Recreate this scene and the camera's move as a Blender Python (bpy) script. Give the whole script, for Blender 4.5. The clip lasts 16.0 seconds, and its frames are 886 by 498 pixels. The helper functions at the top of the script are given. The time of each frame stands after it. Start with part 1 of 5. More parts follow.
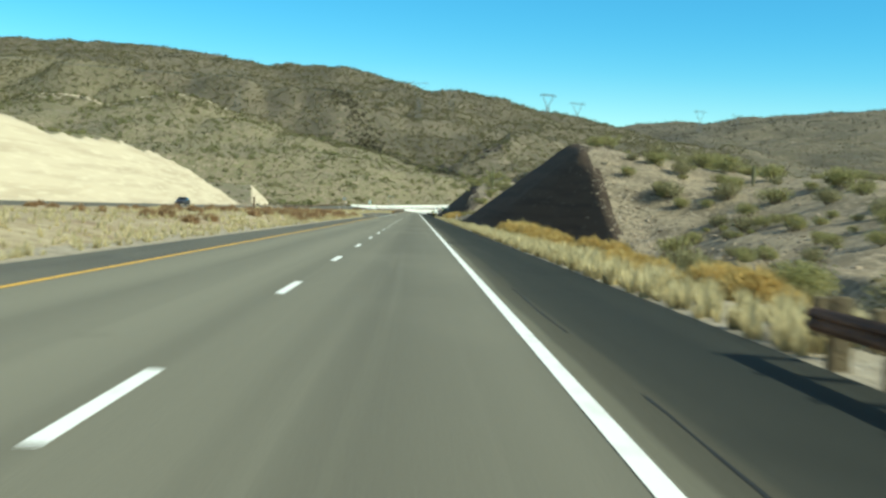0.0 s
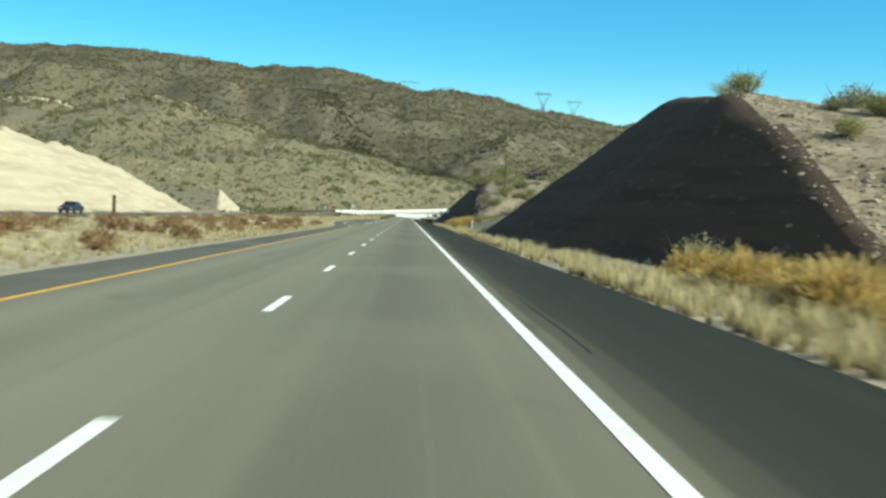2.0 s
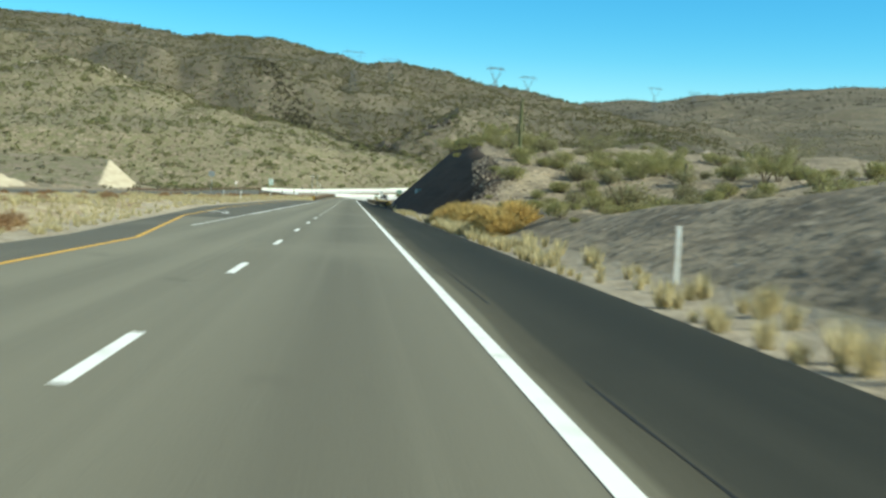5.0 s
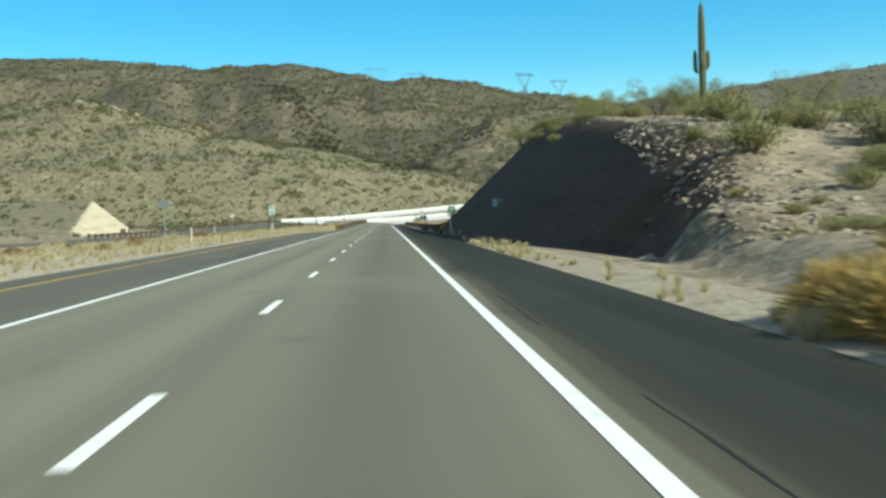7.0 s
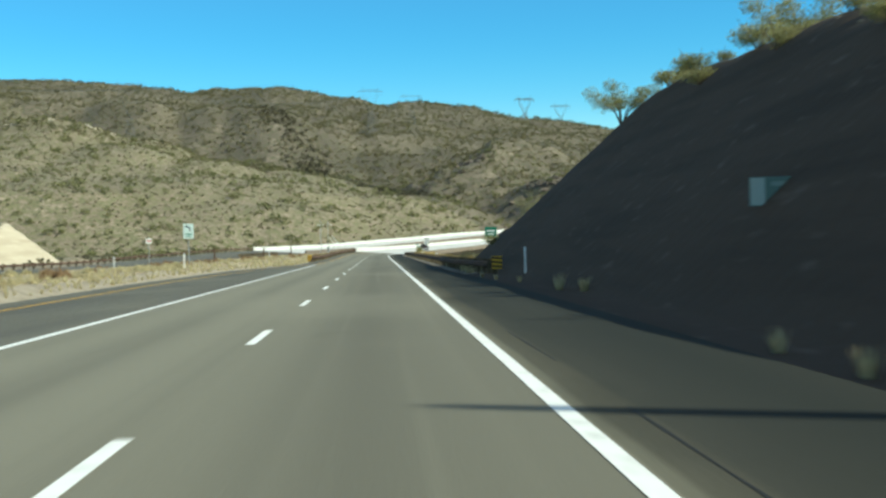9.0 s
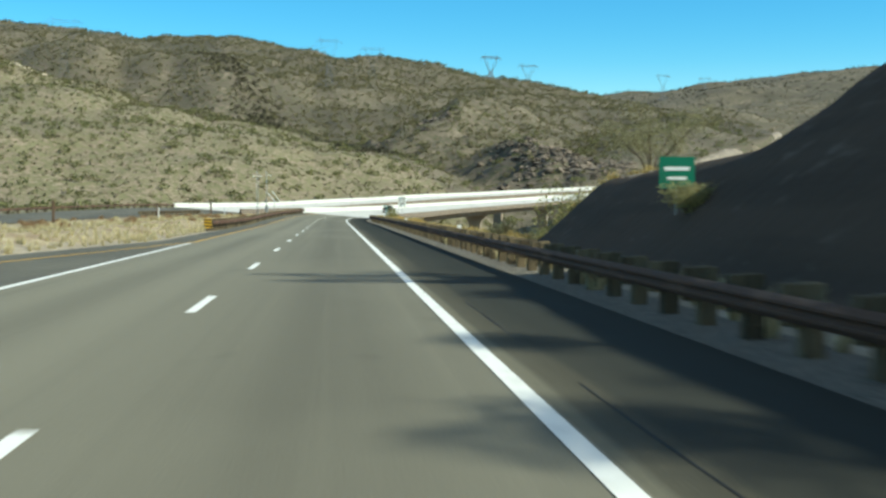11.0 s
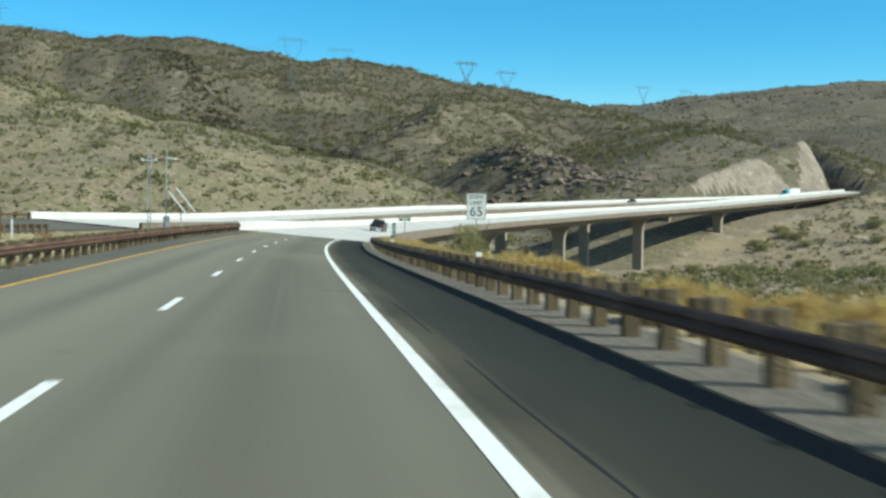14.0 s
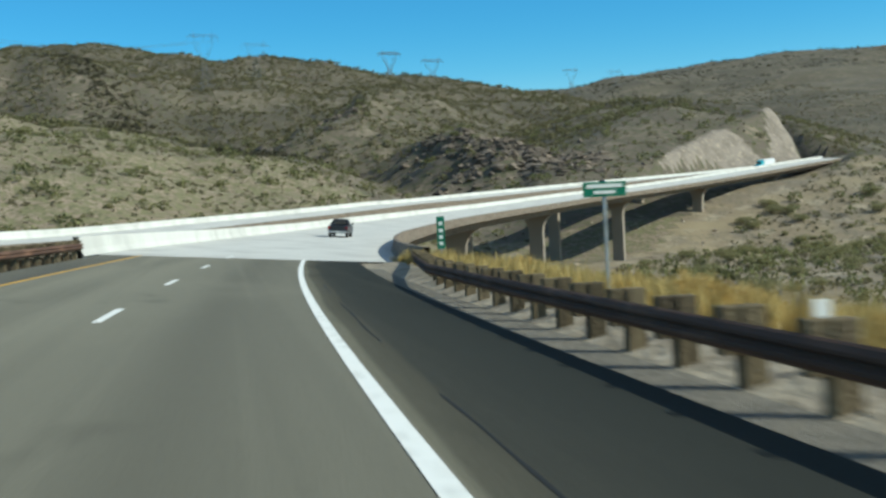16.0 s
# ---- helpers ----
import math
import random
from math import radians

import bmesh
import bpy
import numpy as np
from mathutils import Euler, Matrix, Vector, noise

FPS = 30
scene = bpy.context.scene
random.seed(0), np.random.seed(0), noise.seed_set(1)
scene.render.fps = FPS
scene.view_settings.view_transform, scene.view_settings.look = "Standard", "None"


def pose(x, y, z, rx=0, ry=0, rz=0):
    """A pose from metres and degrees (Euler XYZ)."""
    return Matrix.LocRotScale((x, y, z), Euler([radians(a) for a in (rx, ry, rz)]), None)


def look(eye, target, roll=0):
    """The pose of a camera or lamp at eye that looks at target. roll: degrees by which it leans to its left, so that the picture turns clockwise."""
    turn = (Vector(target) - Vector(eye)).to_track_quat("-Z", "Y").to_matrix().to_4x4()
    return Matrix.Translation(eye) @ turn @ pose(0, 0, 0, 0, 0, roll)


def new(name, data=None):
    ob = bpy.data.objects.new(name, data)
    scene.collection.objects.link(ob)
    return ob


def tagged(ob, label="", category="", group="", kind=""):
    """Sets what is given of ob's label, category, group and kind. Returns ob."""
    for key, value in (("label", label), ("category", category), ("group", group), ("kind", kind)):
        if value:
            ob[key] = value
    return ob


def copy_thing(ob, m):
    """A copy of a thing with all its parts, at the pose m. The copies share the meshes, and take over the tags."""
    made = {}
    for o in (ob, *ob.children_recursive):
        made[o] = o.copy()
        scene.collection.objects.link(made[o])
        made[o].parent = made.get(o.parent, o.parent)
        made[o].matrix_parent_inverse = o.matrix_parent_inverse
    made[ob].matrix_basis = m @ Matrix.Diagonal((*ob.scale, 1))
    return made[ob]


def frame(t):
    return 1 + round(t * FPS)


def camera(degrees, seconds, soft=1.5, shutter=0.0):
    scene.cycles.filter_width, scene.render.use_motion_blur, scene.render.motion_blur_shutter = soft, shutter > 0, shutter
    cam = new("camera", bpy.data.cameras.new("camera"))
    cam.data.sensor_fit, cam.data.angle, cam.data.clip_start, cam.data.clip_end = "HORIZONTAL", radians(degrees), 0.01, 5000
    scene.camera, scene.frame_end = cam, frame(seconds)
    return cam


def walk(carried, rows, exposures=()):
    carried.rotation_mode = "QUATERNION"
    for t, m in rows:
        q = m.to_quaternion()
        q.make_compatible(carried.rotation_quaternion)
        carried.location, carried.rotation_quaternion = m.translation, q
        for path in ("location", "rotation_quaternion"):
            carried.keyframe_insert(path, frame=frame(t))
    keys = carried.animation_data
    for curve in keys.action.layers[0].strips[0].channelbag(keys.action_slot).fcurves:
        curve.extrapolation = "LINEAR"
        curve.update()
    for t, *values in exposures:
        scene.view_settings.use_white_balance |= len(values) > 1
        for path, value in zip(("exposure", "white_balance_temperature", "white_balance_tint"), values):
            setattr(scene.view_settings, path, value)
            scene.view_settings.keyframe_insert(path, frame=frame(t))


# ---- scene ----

# ---- the camera and its way: seconds, place, yaw to the left, pitch up, lean ----
cam = camera(40.4, 16.0, soft=2.7, shutter=0.3)
PATH = [
    (0, 0.00, 0.00, 1.43, -1.39, -1.77, 3.20),
    (0.5, 0.04, 15.67, 1.44, -0.44, -1.28, 2.93),
    (1, 0.01, 31.36, 1.47, -0.80, -1.26, 2.42),
    (1.5, -0.01, 47.11, 1.45, -1.28, -1.51, 2.83),
    (2, -0.13, 62.86, 1.44, -1.74, -1.54, 2.34),
    (2.5, -0.15, 78.48, 1.44, -2.60, -1.48, 2.16),
    (3, -0.14, 94.04, 1.45, -3.02, -1.04, 1.74),
    (3.5, -0.12, 109.58, 1.45, -3.70, -1.16, 1.91),
    (3.7, -0.11, 115.80, 1.45, -3.68, -1.94, 2.03),
    (5.8, -0.05, 181.54, 1.44, -4.88, -2.38, 3.36),
    (6, -0.05, 187.76, 1.42, -4.88, -2.44, 2.52),
    (6.5, -0.08, 203.31, 1.42, -4.01, -2.36, 1.12),
    (7, -0.04, 218.79, 1.47, -2.70, -1.52, -1.94),
    (7.5, 0.03, 234.25, 1.45, -2.96, -1.23, -3.80),
    (8, 0.04, 249.77, 1.53, -2.87, -0.54, -3.99),
    (8.5, -0.06, 265.40, 1.45, -3.26, 0.39, -3.33),
    (9, -0.10, 281.14, 1.40, -3.06, -0.12, -1.54),
    (9.5, -0.13, 296.84, 1.48, -3.69, -0.72, -0.84),
    (11.8, -0.06, 368.30, 1.44, -5.51, -2.15, 0.38),
    (12, -0.05, 374.59, 1.45, -5.41, -2.17, 0.32),
    (12.5, 0.00, 390.38, 1.46, -6.31, -1.84, 0.39),
    (13, 0.05, 406.17, 1.43, -6.97, -1.13, 0.15),
    (13.5, 0.06, 421.90, 1.38, -7.30, -3.03, 1.09),
    (14, 0.11, 437.56, 1.47, -6.98, -1.11, 0.82),
    (14.5, 0.10, 453.19, 1.44, -7.13, -0.81, -0.16),
    (15, 0.06, 468.78, 1.47, -6.93, -0.75, 0.09),
    (15.5, 0.25, 484.23, 1.45, -7.71, -0.88, -0.05),
    (16, 0.67, 499.61, 1.44, -10.43, -1.29, -2.96),
]


def cam_pose(x, y, z, yaw, pitch, lean):
    return pose(x, y, z, 0, 0, yaw) @ pose(0, 0, 0, 90 + pitch) @ pose(0, 0, 0, 0, 0, lean)


walk(cam, [(t, cam_pose(x, y, z, yaw, pitch, lean)) for t, x, y, z, yaw, pitch, lean in PATH],
     exposures=[(0, 0.4, 6900, -12), (3.5, 0.4, 6800, -11), (8, 0.36, 6700, -9), (12, 0.38, 6700, -6), (14, 0.25, 6450, -5), (16, 0.02, 6300, -4)])

# ---- sky and sun ----
SUN_TO = Vector((0.78, -0.34, 0.57)).normalized()
world = bpy.data.worlds.new("sky")
scene.world = world
world.use_nodes = True
wn = world.node_tree.nodes
sky = wn.new("ShaderNodeTexSky")
sky.sky_type = "NISHITA"
sky.sun_disc = False
sky.sun_elevation = math.asin(SUN_TO.z)
sky.sun_rotation = math.atan2(SUN_TO.x, SUN_TO.y)
sky.altitude = 600
sky.air_density, sky.dust_density, sky.ozone_density = 1.0, 0.12, 2.0
wn["Background"].inputs["Strength"].default_value = 0.142
vivid = wn.new("ShaderNodeHueSaturation")
vivid.inputs["Hue"].default_value = 0.5
# the pale air low over the hills is the more vivid, the deep sky overhead the less
way = wn.new("ShaderNodeTexCoord")
split = wn.new("ShaderNodeSeparateXYZ")
fade = wn.new("ShaderNodeMapRange")
fade.inputs["From Min"].default_value, fade.inputs["From Max"].default_value = 0.12, 0.55
fade.inputs["To Min"].default_value, fade.inputs["To Max"].default_value = 1.7, 0.75
world.node_tree.links.new(way.outputs["Generated"], split.inputs[0])
world.node_tree.links.new(split.outputs["Z"], fade.inputs["Value"])
world.node_tree.links.new(fade.outputs[0], vivid.inputs["Saturation"])
world.node_tree.links.new(sky.outputs[0], vivid.inputs["Color"])
world.node_tree.links.new(vivid.outputs[0], wn["Background"].inputs["Color"])
sun_data = bpy.data.lights.new("sun", "SUN")
sun_data.energy, sun_data.angle, sun_data.color = 5.0, radians(0.5), (1.0, 0.95, 0.87)
sun = new("sun", sun_data)
sun.matrix_world = look((0, 0, 300), Vector((0, 0, 300)) - SUN_TO)

# ---- materials ----
def material(name, base, rough=0.85, metal=0.0, spots=(), bump=0.0, bump_scale=20.0, per=None, spec=0.3, thin=0.0):
    """A procedural surface. spots: (colour, scale, low, high, detail) layers of noise laid over the base.
    per: 'object' or 'island' varies the brightness from piece to piece. thin: the share of light that shines through."""
    m = bpy.data.materials.new(name)
    m.use_nodes = True
    nt = m.node_tree
    b = nt.nodes["Principled BSDF"]
    b.inputs["Roughness"].default_value, b.inputs["Metallic"].default_value = rough, metal
    b.inputs["Specular IOR Level"].default_value = spec
    pos = nt.nodes.new("ShaderNodeNewGeometry")
    rgb = nt.nodes.new("ShaderNodeRGB")
    rgb.outputs[0].default_value = (*base, 1)
    last = rgb.outputs[0]
    for colour, scale, low, high, detail in spots:
        mp = nt.nodes.new("ShaderNodeMapping")
        mp.inputs["Scale"].default_value = scale if isinstance(scale, tuple) else (scale,) * 3
        nt.links.new(pos.outputs["Position"], mp.inputs[0])
        n = nt.nodes.new("ShaderNodeTexNoise")
        n.inputs["Scale"].default_value, n.inputs["Detail"].default_value = 1.0, detail
        nt.links.new(mp.outputs[0], n.inputs["Vector"])
        r = nt.nodes.new("ShaderNodeMapRange")
        r.inputs["From Min"].default_value, r.inputs["From Max"].default_value = low, high
        nt.links.new(n.outputs["Fac"], r.inputs["Value"])
        mix = nt.nodes.new("ShaderNodeMix")
        mix.data_type = "RGBA"
        nt.links.new(r.outputs[0], mix.inputs["Factor"])
        nt.links.new(last, mix.inputs["A"])
        mix.inputs["B"].default_value = (*colour, 1)
        last = mix.outputs["Result"]
    if per:
        if per == "object":
            info = nt.nodes.new("ShaderNodeObjectInfo").outputs["Random"]
        else:
            info = pos.outputs["Random Per Island"]
        r = nt.nodes.new("ShaderNodeMapRange")
        r.inputs["To Min"].default_value, r.inputs["To Max"].default_value = 0.65, 1.35
        nt.links.new(info, r.inputs["Value"])
        hsv = nt.nodes.new("ShaderNodeHueSaturation")
        nt.links.new(r.outputs[0], hsv.inputs["Value"])
        nt.links.new(last, hsv.inputs["Color"])
        last = hsv.outputs[0]
    nt.links.new(last, b.inputs["Base Color"])
    if thin:
        tr = nt.nodes.new("ShaderNodeBsdfTranslucent")
        both = nt.nodes.new("ShaderNodeMixShader")
        both.inputs[0].default_value = thin
        nt.links.new(last, tr.inputs["Color"])
        nt.links.new(b.outputs[0], both.inputs[1])
        nt.links.new(tr.outputs[0], both.inputs[2])
        nt.links.new(both.outputs[0], nt.nodes["Material Output"].inputs["Surface"])
    if bump:
        n = nt.nodes.new("ShaderNodeTexNoise")
        n.inputs["Scale"].default_value, n.inputs["Detail"].default_value = bump_scale, 6
        nt.links.new(pos.outputs["Position"], n.inputs["Vector"])
        bp = nt.nodes.new("ShaderNodeBump")
        bp.inputs["Strength"].default_value, bp.inputs["Distance"].default_value = min(bump, 1.0), 0.1 * max(bump, 1.0)
        nt.links.new(n.outputs["Fac"], bp.inputs["Height"])
        nt.links.new(bp.outputs[0], b.inputs["Normal"])
    return m


def across_material(name, d0, d1, stops, worn, spots_scale, bump, spec=0.25):
    """Asphalt whose tone goes from stop to stop across the road, (d, colour), blotched along it by a worn tone."""
    m = bpy.data.materials.new(name)
    m.use_nodes = True
    nt = m.node_tree
    b = nt.nodes["Principled BSDF"]
    b.inputs["Roughness"].default_value, b.inputs["Specular IOR Level"].default_value = 0.85, spec
    att = nt.nodes.new("ShaderNodeAttribute")
    att.attribute_name = "across"
    pos = nt.nodes.new("ShaderNodeNewGeometry")

    def noise_at(scale, detail, low, high):
        mp = nt.nodes.new("ShaderNodeMapping")
        mp.inputs["Scale"].default_value = scale
        nt.links.new(pos.outputs["Position"], mp.inputs[0])
        n = nt.nodes.new("ShaderNodeTexNoise")
        n.inputs["Scale"].default_value, n.inputs["Detail"].default_value = 1.0, detail
        nt.links.new(mp.outputs[0], n.inputs["Vector"])
        r = nt.nodes.new("ShaderNodeMapRange")
        r.inputs["From Min"].default_value, r.inputs["From Max"].default_value = low, high
        nt.links.new(n.outputs["Fac"], r.inputs["Value"])
        return r

    waver = noise_at((0.3, 0.05, 1), 3, 0.3, 0.7)
    waver.inputs["To Min"].default_value, waver.inputs["To Max"].default_value = -0.12, 0.12
    shifted = nt.nodes.new("ShaderNodeMath")
    nt.links.new(att.outputs["Fac"], shifted.inputs[0])
    nt.links.new(waver.outputs[0], shifted.inputs[1])
    run = nt.nodes.new("ShaderNodeMapRange")
    run.inputs["From Min"].default_value, run.inputs["From Max"].default_value = d0, d1
    nt.links.new(shifted.outputs[0], run.inputs["Value"])
    ramp = nt.nodes.new("ShaderNodeValToRGB")
    ramp.color_ramp.interpolation = "EASE"
    for k, (d, colour) in enumerate(stops):
        at = (d - d0) / (d1 - d0)
        e = ramp.color_ramp.elements[k] if k < 2 else ramp.color_ramp.elements.new(at)
        e.position, e.color = at, (*colour, 1)
    nt.links.new(run.outputs[0], ramp.inputs[0])
    last = ramp.outputs[0]
    for scale, detail, low, high, colour, most in spots_scale:
        r = noise_at(scale, detail, low, high)
        r.inputs["To Max"].default_value = most
        mix = nt.nodes.new("ShaderNodeMix")
        mix.data_type = "RGBA"
        nt.links.new(r.outputs[0], mix.inputs["Factor"])
        nt.links.new(last, mix.inputs["A"])
        mix.inputs["B"].default_value = (*colour, 1)
        last = mix.outputs["Result"]
    grain = nt.nodes.new("ShaderNodeTexNoise")
    grain.inputs["Scale"].default_value, grain.inputs["Detail"].default_value = 45.0, 5
    nt.links.new(pos.outputs["Position"], grain.inputs["Vector"])
    speck = nt.nodes.new("ShaderNodeMapRange")
    speck.inputs["From Min"].default_value, speck.inputs["From Max"].default_value = 0.35, 0.65
    speck.inputs["To Min"].default_value, speck.inputs["To Max"].default_value = 1 - worn, 1 + worn
    nt.links.new(grain.outputs["Fac"], speck.inputs["Value"])
    hsv = nt.nodes.new("ShaderNodeHueSaturation")
    nt.links.new(speck.outputs[0], hsv.inputs["Value"])
    nt.links.new(last, hsv.inputs["Color"])
    nt.links.new(hsv.outputs[0], b.inputs["Base Color"])
    bp = nt.nodes.new("ShaderNodeBump")
    bp.inputs["Strength"].default_value, bp.inputs["Distance"].default_value = bump, 0.01
    nt.links.new(grain.outputs["Fac"], bp.inputs["Height"])
    nt.links.new(bp.outputs[0], b.inputs["Normal"])
    return m


def tan_grey(v):
    return (v, v * 0.935, v * 0.69)


STREAKS = [((1.1, 0.008, 1), 4, 0.5, 0.72, tan_grey(0.115), 0.55), ((0.12, 0.05, 1), 5, 0.5, 0.7, tan_grey(0.215), 0.6),
           ((0.5, 0.3, 1), 5, 0.66, 0.76, tan_grey(0.095), 0.6), ((3.0, 0.02, 1), 3, 0.55, 0.75, tan_grey(0.2), 0.4)]
ASPHALT = across_material("lane_asphalt", -12.5, 2.5,
                          [(-12.0, tan_grey(0.19)), (2.4, tan_grey(0.165)), (-5.7, tan_grey(0.185)), (-4.9, tan_grey(0.2)), (-4.0, tan_grey(0.165)), (-3.1, tan_grey(0.2)),
                           (-2.1, tan_grey(0.178)), (-1.35, tan_grey(0.17)), (-0.35, tan_grey(0.128)), (0.45, tan_grey(0.145)), (1.0, tan_grey(0.158))], 0.14, STREAKS, 0.35)
SIDE_ASPHALT = material("turning_lane_asphalt", (0.115, 0.109, 0.085), 0.85,
                        spots=[((0.085, 0.081, 0.066), (0.6, 0.03, 1), 0.45, 0.7, 4), ((0.14, 0.133, 0.102), (0.4, 0.1, 1), 0.5, 0.72, 3)], bump=0.3, bump_scale=50)
SHOULDER = across_material("shoulder_asphalt", 1.4, 4.6,
                           [(1.45, tan_grey(0.16)), (4.5, (0.034, 0.035, 0.029)), (1.62, tan_grey(0.15)), (1.72, tan_grey(0.088)), (1.98, tan_grey(0.074)), (2.12, (0.046, 0.046, 0.037)),
                            (2.5, (0.038, 0.039, 0.032)), (3.6, (0.03, 0.032, 0.027))], 0.2,
                           [((0.9, 0.03, 1), 4, 0.5, 0.72, (0.06, 0.058, 0.046), 0.5), ((0.4, 0.1, 1), 4, 0.55, 0.72, (0.024, 0.026, 0.022), 0.6)], 0.5, 0.07)
CRACK = material("dark_tar_crack", (0.016, 0.016, 0.014), 0.8)
WHITE_LINE = material("white_road_paint", (0.78, 0.78, 0.74), 0.7, spots=[((0.5, 0.5, 0.46), 3.0, 0.55, 0.75, 6)])
YELLOW_LINE = material("yellow_road_paint", (0.62, 0.36, 0.06), 0.7, spots=[((0.35, 0.24, 0.07), 3.0, 0.55, 0.75, 6)])
CONCRETE = material("pale_concrete", (0.56, 0.55, 0.51), 0.85,
                    spots=[((0.44, 0.43, 0.4), (0.3, 0.3, 0.3), 0.45, 0.7, 6), ((0.4, 0.38, 0.34), (1.5, 1.5, 0.15), 0.6, 0.8, 4)], bump=0.15, bump_scale=8)
# weathered concrete, browned further so girder and right parapet read as shaded
SHADED_OLD_CONCRETE = material("shaded_weathered_concrete", (0.19, 0.152, 0.115), 0.9,
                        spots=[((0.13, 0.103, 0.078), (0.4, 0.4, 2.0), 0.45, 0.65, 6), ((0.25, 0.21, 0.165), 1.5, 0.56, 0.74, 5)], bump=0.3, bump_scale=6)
PIER_CONCRETE = material("tan_pier_concrete", (0.27, 0.225, 0.178), 0.9,
                         spots=[((0.25, 0.21, 0.17), (0.25, 0.25, 0.08), 0.45, 0.7, 5)], bump=0.2, bump_scale=5)

# ---- small tools for building ----
def grid_object(name, P, mat, smooth=True):
    """A sheet from an array of points (rows, columns, 3)."""
    nr, nc = P.shape[:2]
    me = bpy.data.meshes.new(name)
    idx = np.arange(nr * nc).reshape(nr, nc)
    quads = np.stack([idx[:-1, :-1], idx[:-1, 1:], idx[1:, 1:], idx[1:, :-1]], -1).reshape(-1, 4)
    me.vertices.add(nr * nc)
    me.vertices.foreach_set("co", np.ascontiguousarray(P, dtype=np.float32).ravel())
    me.loops.add(len(quads) * 4)
    me.loops.foreach_set("vertex_index", quads.ravel().astype(np.int32))
    me.polygons.add(len(quads))
    me.polygons.foreach_set("loop_start", (np.arange(len(quads)) * 4).astype(np.int32))
    me.polygons.foreach_set("use_smooth", np.full(len(quads), smooth))
    me.materials.append(mat)
    me.update(calc_edges=True)
    me.validate()
    return new(name, me)


def soup_object(name, verts, tris, mat, smooth=False):
    """One mesh from arrays of points and triangles or quads."""
    me = bpy.data.meshes.new(name)
    verts, tris = np.asarray(verts, np.float32), np.asarray(tris, np.int32)
    k = tris.shape[1]
    me.vertices.add(len(verts))
    me.vertices.foreach_set("co", verts.ravel())
    me.loops.add(tris.size)
    me.loops.foreach_set("vertex_index", tris.ravel())
    me.polygons.add(len(tris))
    me.polygons.foreach_set("loop_start", (np.arange(len(tris)) * k).astype(np.int32))
    me.polygons.foreach_set("use_smooth", np.full(len(tris), smooth))
    me.materials.append(mat)
    me.update(calc_edges=True)
    return new(name, me)


def part(name, bm, mat, parent, label=""):
    me = bpy.data.meshes.new(name)
    bm.to_mesh(me)
    bm.free()
    if mat:
        me.materials.append(mat)
    ob = new(name, me)
    ob.parent = parent
    if label:
        tagged(ob, label)
    return ob


def box(bm, x0, x1, y0, y1, z0, z1, bevel=0.0):
    r = bmesh.ops.create_cube(bm, size=1, matrix=Matrix.Translation(((x0 + x1) / 2, (y0 + y1) / 2, (z0 + z1) / 2)) @ Matrix.Diagonal((x1 - x0, y1 - y0, z1 - z0, 1)))
    if bevel:
        edges = {e for v in r["verts"] for e in v.link_edges}
        bmesh.ops.bevel(bm, geom=list(edges), offset=bevel, segments=1, affect="EDGES")
    return bm


def tube(bm, a, b, r0, r1=None, n=8):
    a, b = Vector(a), Vector(b)
    r1 = r0 if r1 is None else r1
    m = (b - a).to_track_quat("Z", "Y").to_matrix().to_4x4()
    bmesh.ops.create_cone(bm, cap_ends=True, segments=n, radius1=r0, radius2=max(r1, 1e-4), depth=(b - a).length,
                          matrix=Matrix.Translation((a + b) / 2) @ m)
    return bm


def sstep(x, a, b):
    u = np.clip((np.asarray(x, float) - a) / (b - a), 0, 1)
    return u * u * (3 - 2 * u)


def lattice(shape, seed):
    return np.random.RandomState(seed).rand(*shape)


LATTICE = lattice((256, 256), 7)


def vnoise(x, y, scale, seed=0):
    """Smooth value noise from -1 to 1, one hump per scale metres."""
    x, y = np.asarray(x, float) / scale + seed * 17.3, np.asarray(y, float) / scale + seed * 5.7
    i, j = np.floor(x).astype(int), np.floor(y).astype(int)
    u, v = x - i, y - j
    u, v = u * u * (3 - 2 * u), v * v * (3 - 2 * v)
    g = lambda a, b: LATTICE[a % 256, b % 256]
    return 2 * ((g(i, j) * (1 - u) + g(i + 1, j) * u) * (1 - v) + (g(i, j + 1) * (1 - u) + g(i + 1, j + 1) * u) * v) - 1


# ---- the line of the road ----
CURVE_FROM, CURVE_FULL, CURVE = 455.0, 560.0, 0.0018
S = np.arange(-400.0, 1500.0, 1.0)
BEND = CURVE * np.clip((S - CURVE_FROM) / (CURVE_FULL - CURVE_FROM), 0, 1)
BEND = np.where(S > 1085, BEND * np.clip(1 - (S - 1085) / 60, -0.4, 1), BEND)
HEAD = np.cumsum(BEND)
CX, CY = np.cumsum(np.sin(HEAD)), np.cumsum(np.cos(HEAD))
CX, CY = CX - np.interp(0, S, CX), CY - np.interp(0, S, CY)
CZ = np.interp(S, [545, 600, 650, 698, 729, 758, 787, 810, 843, 862, 895, 922, 949, 976, 1002, 1025, 1047, 1075, 1160, 1300, 1500],
               [0, 0.15, 0.6, 1.55, 2.2, 2.95, 3.8, 4.6, 6.0, 6.7, 8.05, 9.4, 10.9, 12.7, 14.4, 16.4, 18.1, 20.2, 25.5, 31, 38])
for _ in range(2):
    CZ = np.convolve(np.pad(CZ, 12, mode="edge"), np.ones(25) / 25, "valid")
TILT = 0.085 * np.clip((S - CURVE_FROM) / (CURVE_FULL - CURVE_FROM), 0, 1)


